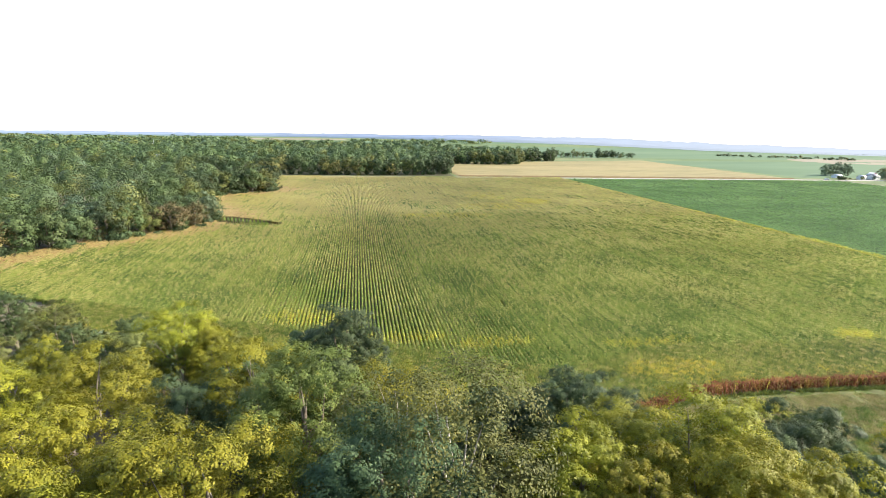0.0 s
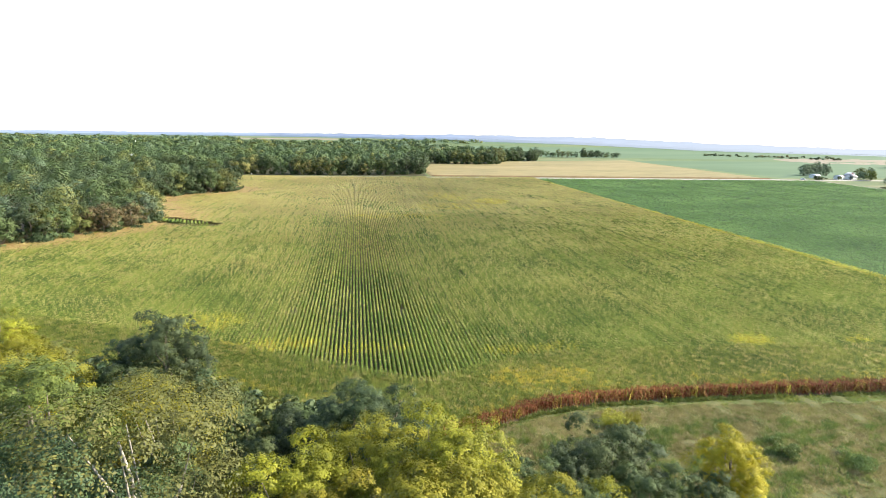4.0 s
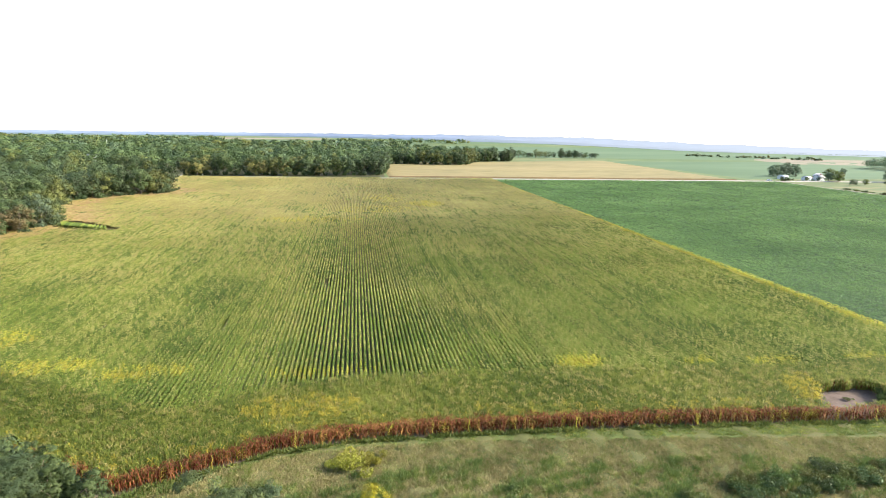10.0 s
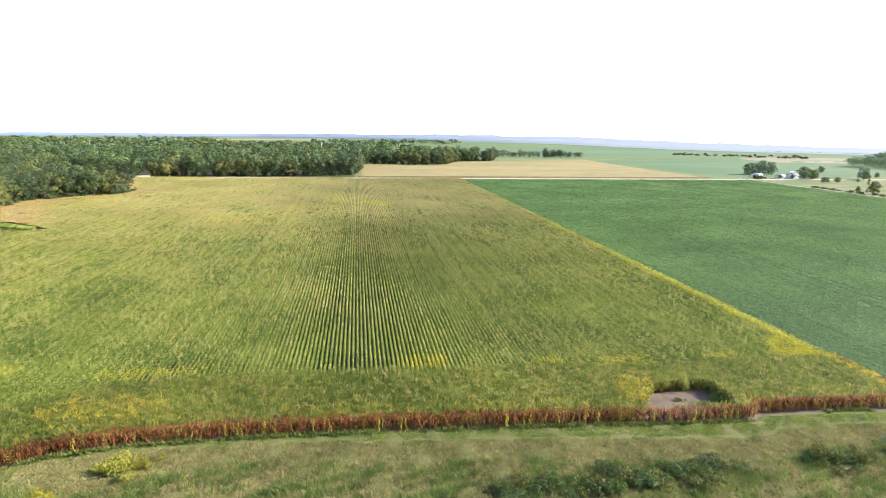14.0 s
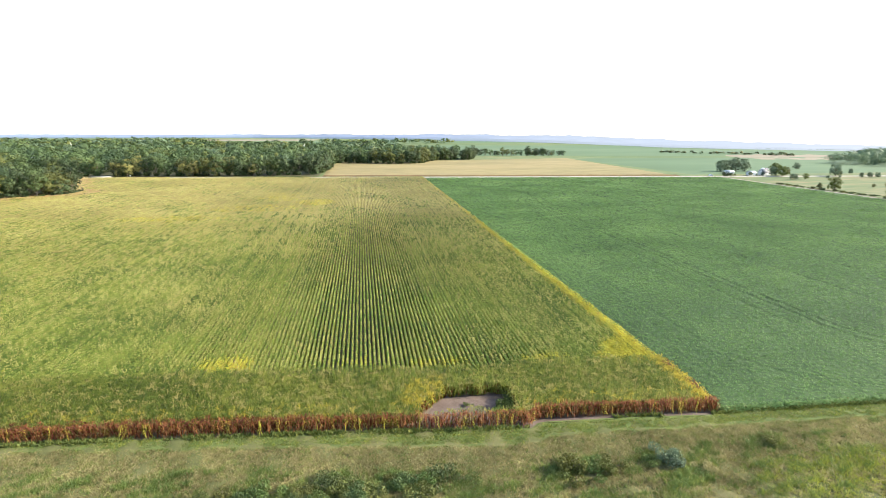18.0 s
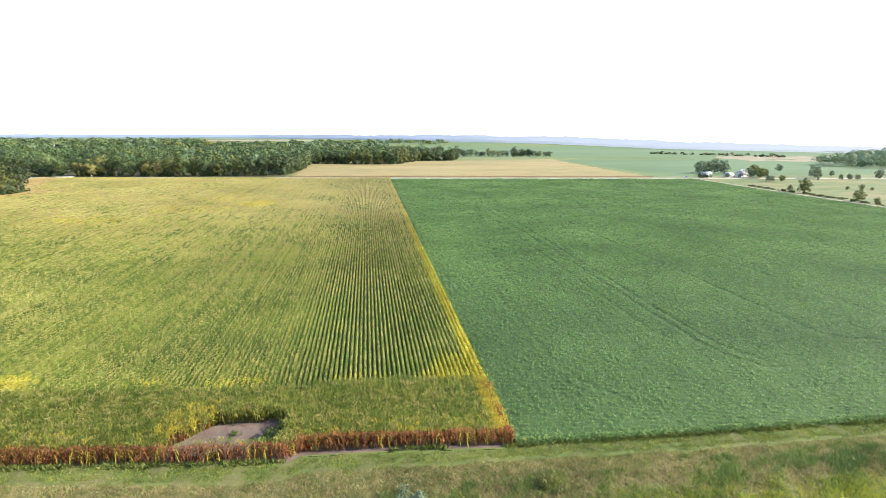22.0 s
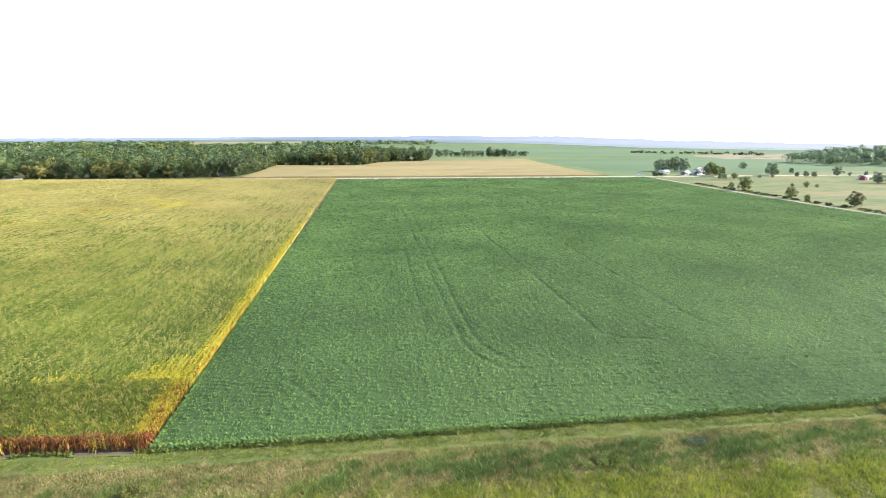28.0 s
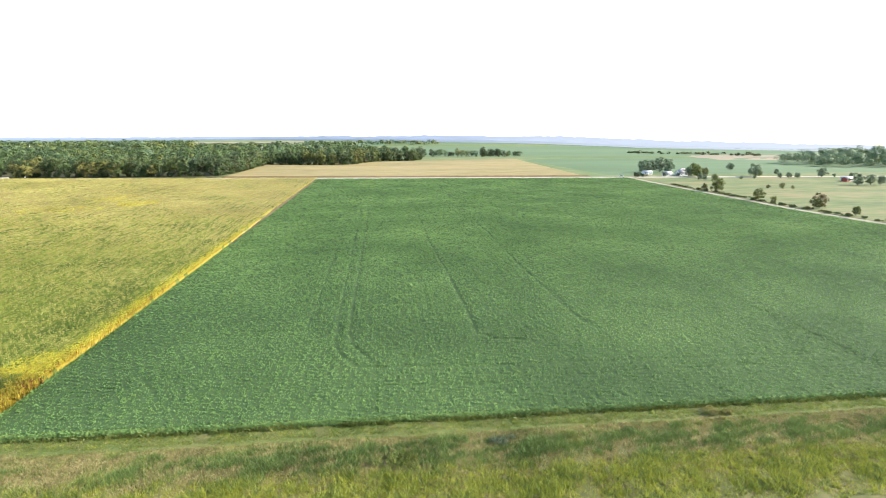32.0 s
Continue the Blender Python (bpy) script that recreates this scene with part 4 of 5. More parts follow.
# x, y, height, mesh, tint
NEAR_TREES = [
    (36.0, 53.0, 19.4, 0, 'y'), (52.5, 60.1, 12.5, 5, 'g'), (56.2, 61.2, 10.5, 5, 'd'), (48.7, 57.7, 11.5, 0, 'd'), (66.4, 58.6, 11.2, 0, 'l'), (3.6, 86.8, 17.3, 0, 'd'), (-0.8, 88.2, 14, 3, 'd'),
    (27.5, 65.3, 15.5, 0, 'd'), (32.2, 66.2, 14, 2, 'd'), (22.7, 67.2, 12.5, 5, 'd'), (12.6, 50.8, 23.7, 4, 'o'), (10.4, 59.2, 14.0, 5, 'g'), (-0.1, 61.1, 21.3, 0, 'v'), (-18.8, 90.2, 16.5, 2, 'y'),
    (-13.8, 87.2, 15.0, 0, 'y'), (-25.3, 85.2, 15, 0, 'o'), (-30.3, 81.2, 16, 1, 'y'), (-38.3, 85.2, 14, 5, 'o'), (-22.3, 73.2, 17.5, 2, 'y'), (-12.3, 69.2, 15.5, 0, 'd'), (-6.3, 71.2, 18, 2, 'y'),
    (-30.3, 67.2, 18, 2, 'y'), (-20.3, 58.2, 19, 1, 'y'), (-10.3, 54.2, 19, 0, 'y'), (-28.3, 53.2, 20, 0, 'y'), (-5.5, 49.5, 20, 2, 'y'), (6.7, 48.2, 21, 0, 'd'), (-12.3, 43.2, 20, 1, 'y'),
    (-1.3, 38.2, 20, 0, 'y'), (7.7, 36.2, 17, 3, 'g'), (9.7, 44.2, 16.5, 0, 'd'), (23.2, 52.2, 18, 1, 'y'), (25.7, 45.7, 18.5, 3, 'y'), (28.7, 56.2, 16, 2, 'y'), (32.7, 46.2, 19, 0, 'y'),
    (40.7, 48.2, 16, 1, 'y'), (41.7, 54.2, 14, 3, 'g'), (44.7, 48.7, 14, 5, 'y'), (17.7, 55.2, 13, 5, 'o'), (17.7, 63.2, 11, 5, 'g'), (11.7, 70.2, 12, 5, 'g'), (4.7, 74.2, 12, 5, 'o'),
    (34.7, 59.7, 13, 3, 'g'), (21.2, 73.2, 9, 5, 'g'), (27.7, 73.2, 8, 5, 'o'), (-8.3, 80.2, 13, 5, 'g'), (-42.3, 71.2, 17, 0, 'o'), (-40.3, 59.2, 19, 1, 'y'), (-50.3, 81.2, 15, 2, 'g'),
    (-52.3, 93.2, 14, 0, 'o'), (39.7, 63.2, 8, 5, 'd'), (54.7, 54.2, 11, 5, 'g'), (60.7, 52.2, 9, 5, 'g'), (62.5, 56.5, 8.0, 5, 'g'), (-37.3, 99.2, 12, 3, 'g'), (-58.3, 107.2, 13, 0, 'g'),
    (-28.3, 95.2, 11, 5, 'o'), (47.7, 52.2, 12, 3, 'g'), (37.7, 41.2, 17, 1, 'y'), (27.7, 38.2, 18, 2, 'y'), (17.7, 36.2, 18, 0, 'o'), (-22.3, 47.2, 20, 2, 'y'), (1, 80, 12, 5, 'g'),
    (8, 82, 10, 5, 'd'), (12, 77, 11, 0, 'g'), (-6, 84, 12, 3, 'g'), (20, 75, 9, 5, 'g'), (-14, 90, 12, 5, 'o'), (26, 76, 7, 5, 'd'), (-30, 102, 11, 0, 'g'),
    (9, 65, 17.5, 4, 'y'), (33, 74.2, 7, 5, 'g'), (36.8, 74.0, 5.5, 5, 'g'), (30, 77.5, 7, 5, 'g'),
    (-44, 108, 12, 2, 'o'), (-55, 116, 12, 0, 'g'), (15, 71, 11, 3, 'g'), (5, 73, 13, 2, 'o'),
]
for i, (x, y, h, k, c) in enumerate(NEAR_TREES):
    mh = 12.0 if k == 5 else 18.0
    stand("tree", NEAR[k], x, y, (i * 77) % 360, h / mh, TINT[c][0], TINT[c][1], "riverside wood", BARK_PALE if k == 4 else None)

# woods along the west side and beyond the road
MID = [tree_meshes(201, 15, 6.8, 12, 16, 15, 0.62, 0.02, sides=5, tuft=0.17), tree_meshes(202, 15, 6.0, 11, 16, 15, 0.6, 0.02, sides=5, tuft=0.17),
       tree_meshes(203, 15, 7.6, 13, 16, 15, 0.66, 0.02, sides=5, tuft=0.17), tree_meshes(204, 15, 6.4, 11, 16, 15, 0.6, 0.02, sides=5, tuft=0.17)]


THICKET = shrub_mesh(310, 4.2, 3.6, 700, 0.62)


def edge_trees(points, spacing, rows, depth, inward, seed, hlo, hhi, group, label):
    """Trees along a wood's edge, one by one."""
    g = np.random.default_rng(seed)
    p = np.array(points, float)
    seg = np.linalg.norm(np.diff(p, axis=0), axis=1)
    acc = np.concatenate([[0], np.cumsum(seg)])
    for r in range(rows):
        for s in np.arange(r * spacing * 0.5, acc[-1], spacing):
            q = np.array([np.interp(s, acc, p[:, 0]), np.interp(s, acc, p[:, 1])]) + np.array(inward) * (r * depth + 3.0) + g.normal(0, 1.3, 2)
            c = g.random()
            lv = LEAF_GREEN if c < 0.42 else LEAF_DARK if c < 0.80 else LEAF_OLIVE if c < 0.93 else LEAF_HAZE_GREY if c < 0.975 else LEAF_TAN if hhi > 16 else LEAF_BROWN
            k = int(g.integers(0, 4))
            if r == 0 and hhi > 14:
                stand("bush", THICKET, q[0] - inward[0] * 3.4 + g.normal(0, 1), q[1] - inward[1] * 3.4 + g.normal(0, 1), g.uniform(0, 360), g.uniform(0.6, 1.2), LEAF_GREEN if c < 0.6 else LEAF_DARK, "leafy thicket at the foot of the wood", "woodland edge thicket", category="bush")
            stand("tree", MID[k], q[0], q[1], g.uniform(0, 360), g.uniform(hlo, hhi) / 15, lv, label, group, zs=g.uniform(0.9, 1.1))


edge_trees([(-116, 172), (-99, 194), (-85, 209), (-69, 226), (-58, 241), (-55, 257), (-62, 270)], 6.0, 2, 6.5, (-0.75, 0.6), 61, 11, 16, "west wood", "leafy tree at the edge of the west wood")
edge_trees([(-98, 298), (-83, 314), (-81, 336), (-69, 350), (-47, 366), (-46, 382), (-66, 392)], 6.0, 2, 6.5, (-0.9, 0.3), 62, 12, 17, "west wood", "leafy tree at the edge of the west wood")
edge_trees([(-280, 532), (-200, 522), (-120, 514), (-40, 509), (30, 507), (84, 510), (92, 545), (93, 600), (92, 655)], 7.0, 1, 7, (-0.3, 0.6), 63, 13, 19, "north wood", "tall leafy tree at the edge of the north wood")
edge_trees([(97, 672), (130, 664), (165, 656), (192, 660), (205, 690), (225, 738), (268, 745), (278, 775)], 8.0, 2, 9, (-0.1, 0.8), 64, 12, 18, "north wood", "dark leafy tree at the edge of the north wood")
edge_trees([(286, 850), (320, 850), (350, 848), (372, 845)], 7, 1, 9, (0, 0.5), 65, 8, 13, "field treeline", "dark tree in a line at the far field edge")
edge_trees([(380, 842), (438, 836)], 6, 1, 9, (0, 0.5), 66, 7, 11, "field treeline", "dark tree in a line at the far field edge")


for x, y, h, k in ((-13, 505, 13, 1), (-20, 506, 12, 3), (14, 512, 18, 0), (4, 504, 12, 1), (-66, 508, 14, 2), (-74, 509, 13, 3), (35, 506, 12, 1)):
    stand("tree", MID[k], x, y, x * 7, h / 15, LEAF_TAN, "leafy tree turning gold at the edge of the north wood", "north wood")


def wood_stuff(name, test, x0, x1, y0, y1, spacing, n_leaf, leaf, h, seed, label, R=5.5, tints=(0.44, 0.40, 0.11, 0.01, 0.04)):
    """The inside of a wood, seen from afar: many lumpy crowns of uneven height in one mesh."""
    g = np.random.default_rng(seed)
    xs, ys = np.arange(x0, x1, spacing), np.arange(y0, y1, spacing)
    x, y = np.meshgrid(xs, ys, indexing="ij")
    x, y = x.ravel() + g.uniform(-0.48, 0.48, x.size) * spacing, y.ravel() + g.uniform(-0.48, 0.48, x.size) * spacing
    ok = test(x, y) & (x > -0.61 * y - 10)
    x, y = x[ok], y[ok]
    n = len(x)
    hh = h * np.clip(g.normal(0.92, 0.2, n), 0.5, 1.35)
    rr = R * np.clip(g.normal(1.0, 0.22, n), 0.55, 1.5)
    lobes = 5
    ld = unit(g.normal(0, 1, (n * lobes, 3)) + np.array([0, 0, 0.5])).reshape(n, lobes, 3)
    lr = g.uniform(0.38, 0.62, (n, lobes))
    k = np.repeat(np.arange(n), n_leaf)
    m = len(k)
    q = g.integers(0, lobes, m)
    d = unit(g.normal(0, 1, (m, 3)) + ld[k, q] * 0.9)
    off = ld[k, q] * 0.4 + d * (lr[k, q] + 0.06)[:, None]
    pos = np.stack([x[k], y[k], hh[k] * 0.56], 1) + off * np.stack([rr[k], rr[k], hh[k] * 0.46], 1)
    pos[:, 2] = np.maximum(pos[:, 2], 0.6)
    nrm = unit(d + 1.1 * unit(off) + g.normal(0, 0.15, (m, 3)))
    t = unit(np.cross(nrm, g.normal(0, 1, (m, 3))))
    b = np.cross(nrm, t)
    s = leaf * g.uniform(0.6, 1.4, m)
    tint = g.choice(5, n, p=tints)
    v, f = cards(pos - t * (s * 0.5)[:, None], b * (s * 0.42)[:, None], t * s[:, None], 0.25)
    me = mesh_of(name, v, f, [LEAF_GREEN, LEAF_DARK, LEAF_OLIVE, LEAF_TAN, LEAF_HAZE_GREY], tint[k])
    return tagged(new(name, me), label, "woodland", kind="stuff")


def in_west(x, y):
    e = np.interp(y, [150, 172, 213, 257, 275, 298, 336, 366, 382, 395, 500], [-140, -132, -98, -68, -82, -115, -96, -62, -62, -84, -120])
    return x < e


wood_stuff("west_woodland", in_west, -330, -55, 165, 484, 12.5, 800, 0.66, 16.5, 71, "dense mixed green woodland west of the maize", 6.7)
wood_stuff("north_woodland", lambda x, y: (y > 516) & np.where(y < 660, x < 86, np.where(y < 745, x < 185, x < 262)), -520, 270, 512, 860, 14.5, 260, 1.2, 16, 72, "dense green woodland north of the road", 7.4)
wood_stuff("far_woodland", lambda x, y: (x < 250 - 0.25 * (y - 860)) & ~((x > -240) & (y > 1480)), -800, 260, 860, 1300, 24, 60, 3.6, 14, 73, "distant woodland towards the horizon", 13)
wood_stuff("distant_woodland", lambda x, y: ((x < -260 - 0.25 * (y - 1500)) & (y < 1760 + 60 * np.sin(x * 0.011))) | ((x > 20) & (x < 390) & (y > 1560) & (y < 1680)), -1250, 400, 1330, 1830, 30, 34, 4.6, 13, 76, "distant woodland towards the horizon", 15, (0.3, 0.1, 0.3, 0.0, 0.3))
wood_stuff("east_woodland", lambda x, y: (ellipse(x, y, 800, 590, 118, 62) < 1) | (ellipse(x, y, 1000, 680, 210, 70) < 1), 660, 1250, 500, 780, 14, 380, 1.15, 15, 74, "dark woodland beyond the pasture", 9, (0.1, 0.1, 0.0, 0, 0.8))
wood_stuff("far_hedge", lambda x, y: np.abs(y - (938 - (x - 660) * 0.97)) < 7, 655, 800, 790, 950, 8, 40, 2.0, 5, 75, "overgrown hedge between far fields", 4)


def ridge(name, share, az, heights, seed, col, haze_glow, rugged):
    """Low wooded hills on the horizon, their distance haze painted as a pale glow."""
    g = np.random.default_rng(seed)
    n = 900
    a_ = np.linspace(az[0], az[-1], n)
    hh = np.interp(a_, az, heights) * (1 + 0.10 * wave(a_, a_ * 0, 7, seed) + 0.06 * wave(a_, a_ * 0, 1.6, seed + 40)) + rugged * np.abs(g.normal(0, 1.0, n))
    r = share * reach(a_)
    a_ = np.radians(a_)
    a = np.stack([110 + r * np.sin(a_), 15 + r * np.cos(a_), np.full(n, -1.0)], 1)
    b = a.copy()
    b[:, 2] = hh
    c = np.stack([110 + (r + 60) * np.sin(a_), 15 + (r + 60) * np.cos(a_), np.full(n, -1.0)], 1)
    f = np.array([(i, i + 1, n + i + 1, n + i) for i in range(n - 1)] + [(n + i, n + i + 1, 2 * n + i + 1, 2 * n + i) for i in range(n - 1)])
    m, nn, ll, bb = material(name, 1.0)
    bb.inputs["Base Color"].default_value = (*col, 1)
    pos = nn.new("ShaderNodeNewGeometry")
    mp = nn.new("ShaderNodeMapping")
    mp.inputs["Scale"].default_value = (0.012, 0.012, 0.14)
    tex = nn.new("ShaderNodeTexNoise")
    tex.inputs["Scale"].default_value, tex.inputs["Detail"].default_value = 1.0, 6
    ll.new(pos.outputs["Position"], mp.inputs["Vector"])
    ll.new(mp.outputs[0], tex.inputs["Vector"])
    rr = ramp(nn, [(0.35, tuple(q * 0.88 for q in haze_glow)), (0.65, tuple(q * 1.1 for q in haze_glow))])
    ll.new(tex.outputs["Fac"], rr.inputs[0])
    # the painted haze turns paler towards the bright east
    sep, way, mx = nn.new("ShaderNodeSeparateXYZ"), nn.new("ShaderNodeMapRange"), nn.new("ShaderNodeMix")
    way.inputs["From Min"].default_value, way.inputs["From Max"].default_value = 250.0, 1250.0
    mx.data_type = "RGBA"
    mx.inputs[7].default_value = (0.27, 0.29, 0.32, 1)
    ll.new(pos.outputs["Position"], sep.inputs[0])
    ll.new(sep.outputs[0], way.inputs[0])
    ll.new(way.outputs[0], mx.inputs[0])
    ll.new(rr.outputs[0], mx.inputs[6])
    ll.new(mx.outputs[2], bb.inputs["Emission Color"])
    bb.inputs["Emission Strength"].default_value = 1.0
    return tagged(new("backdrop", mesh_of(name, np.concatenate([a, b, c]), f, [m])), "wooded hills on the horizon, blue haze painted as glow", "backdrop", kind="structure")


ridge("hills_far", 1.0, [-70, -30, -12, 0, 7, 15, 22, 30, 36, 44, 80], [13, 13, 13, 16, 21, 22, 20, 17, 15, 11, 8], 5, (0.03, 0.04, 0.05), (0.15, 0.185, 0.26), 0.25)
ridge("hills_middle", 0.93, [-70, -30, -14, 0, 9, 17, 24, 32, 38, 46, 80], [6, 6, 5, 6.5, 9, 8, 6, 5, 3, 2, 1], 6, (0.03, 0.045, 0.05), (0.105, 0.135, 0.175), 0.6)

# single trees of the farm, the pasture and the side road
FULL = [tree_meshes(211, 15, 6.6, 13, 20, 22, 0.55, 0.03, sides=5, tuft=0.16), tree_meshes(212, 15, 5.8, 12, 20, 22, 0.52, 0.04, sides=5, tuft=0.16),
        tree_meshes(213, 15, 7.2, 14, 20, 22, 0.58, 0.03, sides=5, tuft=0.16), tree_meshes(214, 15, 6.2, 12, 20, 22, 0.55, 0.05, sides=5, tuft=0.16)]
LANE_TREE, ROADSIDE, YARD, FIELD = "leafy green tree by the farm lane", "round green tree beside the side road", "large farmyard tree, leaves greyed for haze", "leafy green tree in the pasture"
SINGLE = [(468, 461, 4, 0, LEAF_LIME, LANE_TREE), (479, 460, 4, 1, LEAF_HAZE_GREY, LANE_TREE), (487, 457, 9, 3, LEAF_HAZE_GREY, LANE_TREE), (492, 452, 9.5, 2, LEAF_LIME, LANE_TREE),
          (441.5, 343, 9.0, 2, LEAF_LIME, ROADSIDE), (437.5, 351, 5, 1, LEAF_OLIVE, "small thin tree beside the side road"), (437.5, 298, 7.0, 0, LEAF_LIME, ROADSIDE),
          (439, 288, 4, 1, LEAF_OLIVE, "small bush tree beside the side road"), (446, 264, 7.5, 2, LEAF_BROWN, "rust-tinged tree beside the side road"), (443, 262, 5.5, 0, LEAF_OLIVE, "small bush tree beside the side road"), (443, 239, 5, 3, LEAF_LIME, ROADSIDE),
          (470, 505, 14, 2, LEAF_HAZE_GREY, YARD), (478, 507, 14, 0, LEAF_HAZE_GREY, YARD), (487, 508, 16, 2, LEAF_HAZE_GREY, YARD), (494, 504, 15, 1, LEAF_HAZE_GREY, YARD),
          (499, 470, 11, 0, LEAF_LIME, "farmyard tree beside the house"), (505, 463, 8, 3, LEAF_OLIVE, "farmyard tree beside the house"), (477, 423, 5.5, 3, LEAF_HAZE_GREY, "broad bushy tree in the paddock"), (488, 421, 5.5, 0, LEAF_LIME, "broad bushy tree in the paddock"),
          (482, 425, 4.5, 2, LEAF_HAZE_GREY, "broad bushy tree in the paddock"), (572, 529, 7, 2, LEAF_HAZE_GREY, FIELD), (541, 448, 11, 2, LEAF_HAZE_GREY, "round tree in the pasture, leaves greyed for haze"), (548, 452, 6, 1, LEAF_LIME, FIELD), (515, 428, 3, 0, LEAF_HAZE_GREY, FIELD), (528, 430, 3, 3, LEAF_HAZE_GREY, FIELD),
          (553, 434, 5, 3, LEAF_HAZE_GREY, "bushy tree in a clump in the pasture"), (560, 433, 5.2, 0, LEAF_HAZE_GREY, "bushy tree in a clump in the pasture"), (567, 432, 4.8, 2, LEAF_HAZE_GREY, "bushy tree in a clump in the pasture"), (575, 468, 5.8, 3, LEAF_HAZE_GREY, FIELD),
          (595, 440, 8, 2, LEAF_HAZE_GREY, "spreading tree in the pasture, leaves greyed for haze"), (605, 438, 3.5, 1, LEAF_HAZE_GREY, FIELD), (617, 434, 4.5, 3, LEAF_HAZE_GREY, FIELD), (566, 372, 8.5, 2, LEAF_HAZE_GREY, "yard tree beside the pale shed"), (575, 371, 8, 0, LEAF_HAZE_GREY, "yard tree beside the pale shed"), (583, 371, 7.5, 3, LEAF_HAZE_GREY, "yard tree beside the white house"),
          (487, 358, 3.0, 3, LEAF_OLIVE, "brushy clump in the dry pasture"), (494, 354, 4.5, 1, LEAF_OLIVE, "brushy clump in the dry pasture"), (501, 353, 2.6, 0, LEAF_OLIVE, "brushy clump in the dry pasture"),
          (379, 842, 18, 1, LEAF_DARK, "tall dark tree in the far treeline"), (401, 840, 15, 0, LEAF_DARK, "tall dark tree in the far treeline"), (392, 842, 14, 2, LEAF_DARK, "tall dark tree in the far treeline")]
for i, (x, y, h, k, lv, lb) in enumerate(SINGLE):
    stand("tree", FULL[k], x, y, i * 61, h * (0.85 if h > 12 else 1.0) / 15, lv, lb)

SHRUB = [shrub_mesh(301, 1.6, 1.5, 1500, 0.17), shrub_mesh(302, 1.3, 1.7, 1500, 0.16)]
OLIVE_BUSH = "greyish olive weedy bush in rough grass"
DARK_BUSH, PALE_BUSH = "low dark weedy bush in rough grass", "feathery pale green bush in rough grass"
BUSHES = [(150.6, 69.4, 1.3, LEAF_OLIVE, OLIVE_BUSH), (152.6, 69.0, 1.0, WEED, OLIVE_BUSH), (154.2, 69.3, 1.1, LEAF_OLIVE, OLIVE_BUSH), (148.9, 68.6, 0.8, WEED, OLIVE_BUSH), (162.2, 69.2, 1.2, LEAF_HAZE_GREY, OLIVE_BUSH),
          (160.4, 69.8, 0.8, WEED, OLIVE_BUSH), (163.6, 68.5, 0.7, LEAF_HAZE_GREY, OLIVE_BUSH), (164.8, 66.6, 0.5, WEED, DARK_BUSH), (178.1, 71.4, 0.8, LEAF_OLIVE, OLIVE_BUSH), (64.0, 78.9, 1.25, REED, PALE_BUSH), (66.3, 79.7, 0.9, REED, PALE_BUSH),
          (62.4, 79.6, 0.7, REED, PALE_BUSH), (166.2, 67, 0.7, GRASS_DRY, "dry weed clump in rough grass"), (138, 69, 0.8, WEED, DARK_BUSH), (146.6, 85.0, 1.0, WEED, "leafy weed at the edge of the bare patch"), (147.6, 86.2, 1.1, WEED, "leafy weed at the edge of the bare patch"),
          (145.2, 84.6, 0.6, WEED, "leafy weed at the edge of the bare patch"), (141, 86.6, 0.35, WEED, "small weed on the bare patch"), (82, 69, 1.2, WEED, DARK_BUSH), (90, 66, 1.1, WEED, DARK_BUSH), (102, 67, 1.0, WEED, DARK_BUSH),
          (229.6, 69.8, 0.9, GRASS_GREEN, "tall green reeds in rough grass"), (231.4, 70.2, 0.8, GRASS_GREEN, "tall green reeds in rough grass"), (273, 76.4, 0.7, LEAF_TAN, "rust-coloured weed clump beside the mown lane"), (275, 76.6, 0.55, LEAF_TAN, "rust-coloured weed clump beside the mown lane"),
          (243, 72.6, 0.7, LEAF_HAZE_GREY, OLIVE_BUSH), (238, 73.2, 0.6, WEED, DARK_BUSH), (252, 72.5, 0.6, GRASS_GREEN, PALE_BUSH), (260, 73.0, 0.6, WEED, DARK_BUSH)]
for i, (x, y, s, lv, lb) in enumerate(BUSHES):
    stand("bush", SHRUB[i % 2], x, y, i * 50, s, lv, lb, "", category="bush", z=0.1)
for i in range(46):
    yy = 216 + i * 3.9 + 3 * math.sin(i * 3.1)
    if i % 7 == 3:
        continue
    stand("bush", SHRUB[i % 2], float(side_x(yy)) + 8.2 + 1.2 * math.sin(i * 2.2), yy, i * 37, 0.7 + 0.5 * abs(math.sin(i * 1.7)), LEAF_GREEN if i % 3 else LEAF_OLIVE, "roadside bush along the side road", "roadside bushes", category="bush", z=0.15)

# thickets and saplings along the south edge of the maize, under the riverside trees
for i in range(46):
    xx = -74 + i * 2.35
    yy = float(front(xx)) - 2.6 - 2.2 * abs(math.sin(i * 2.7))
    stand("bush", THICKET, xx, yy, i * 47, 0.62 + 0.5 * abs(math.sin(i * 1.3)), (LEAF_GREEN, LEAF_DARK, LEAF_OLIVE)[i % 3], "leafy thicket at the foot of the wood", "woodland edge thicket", category="bush")
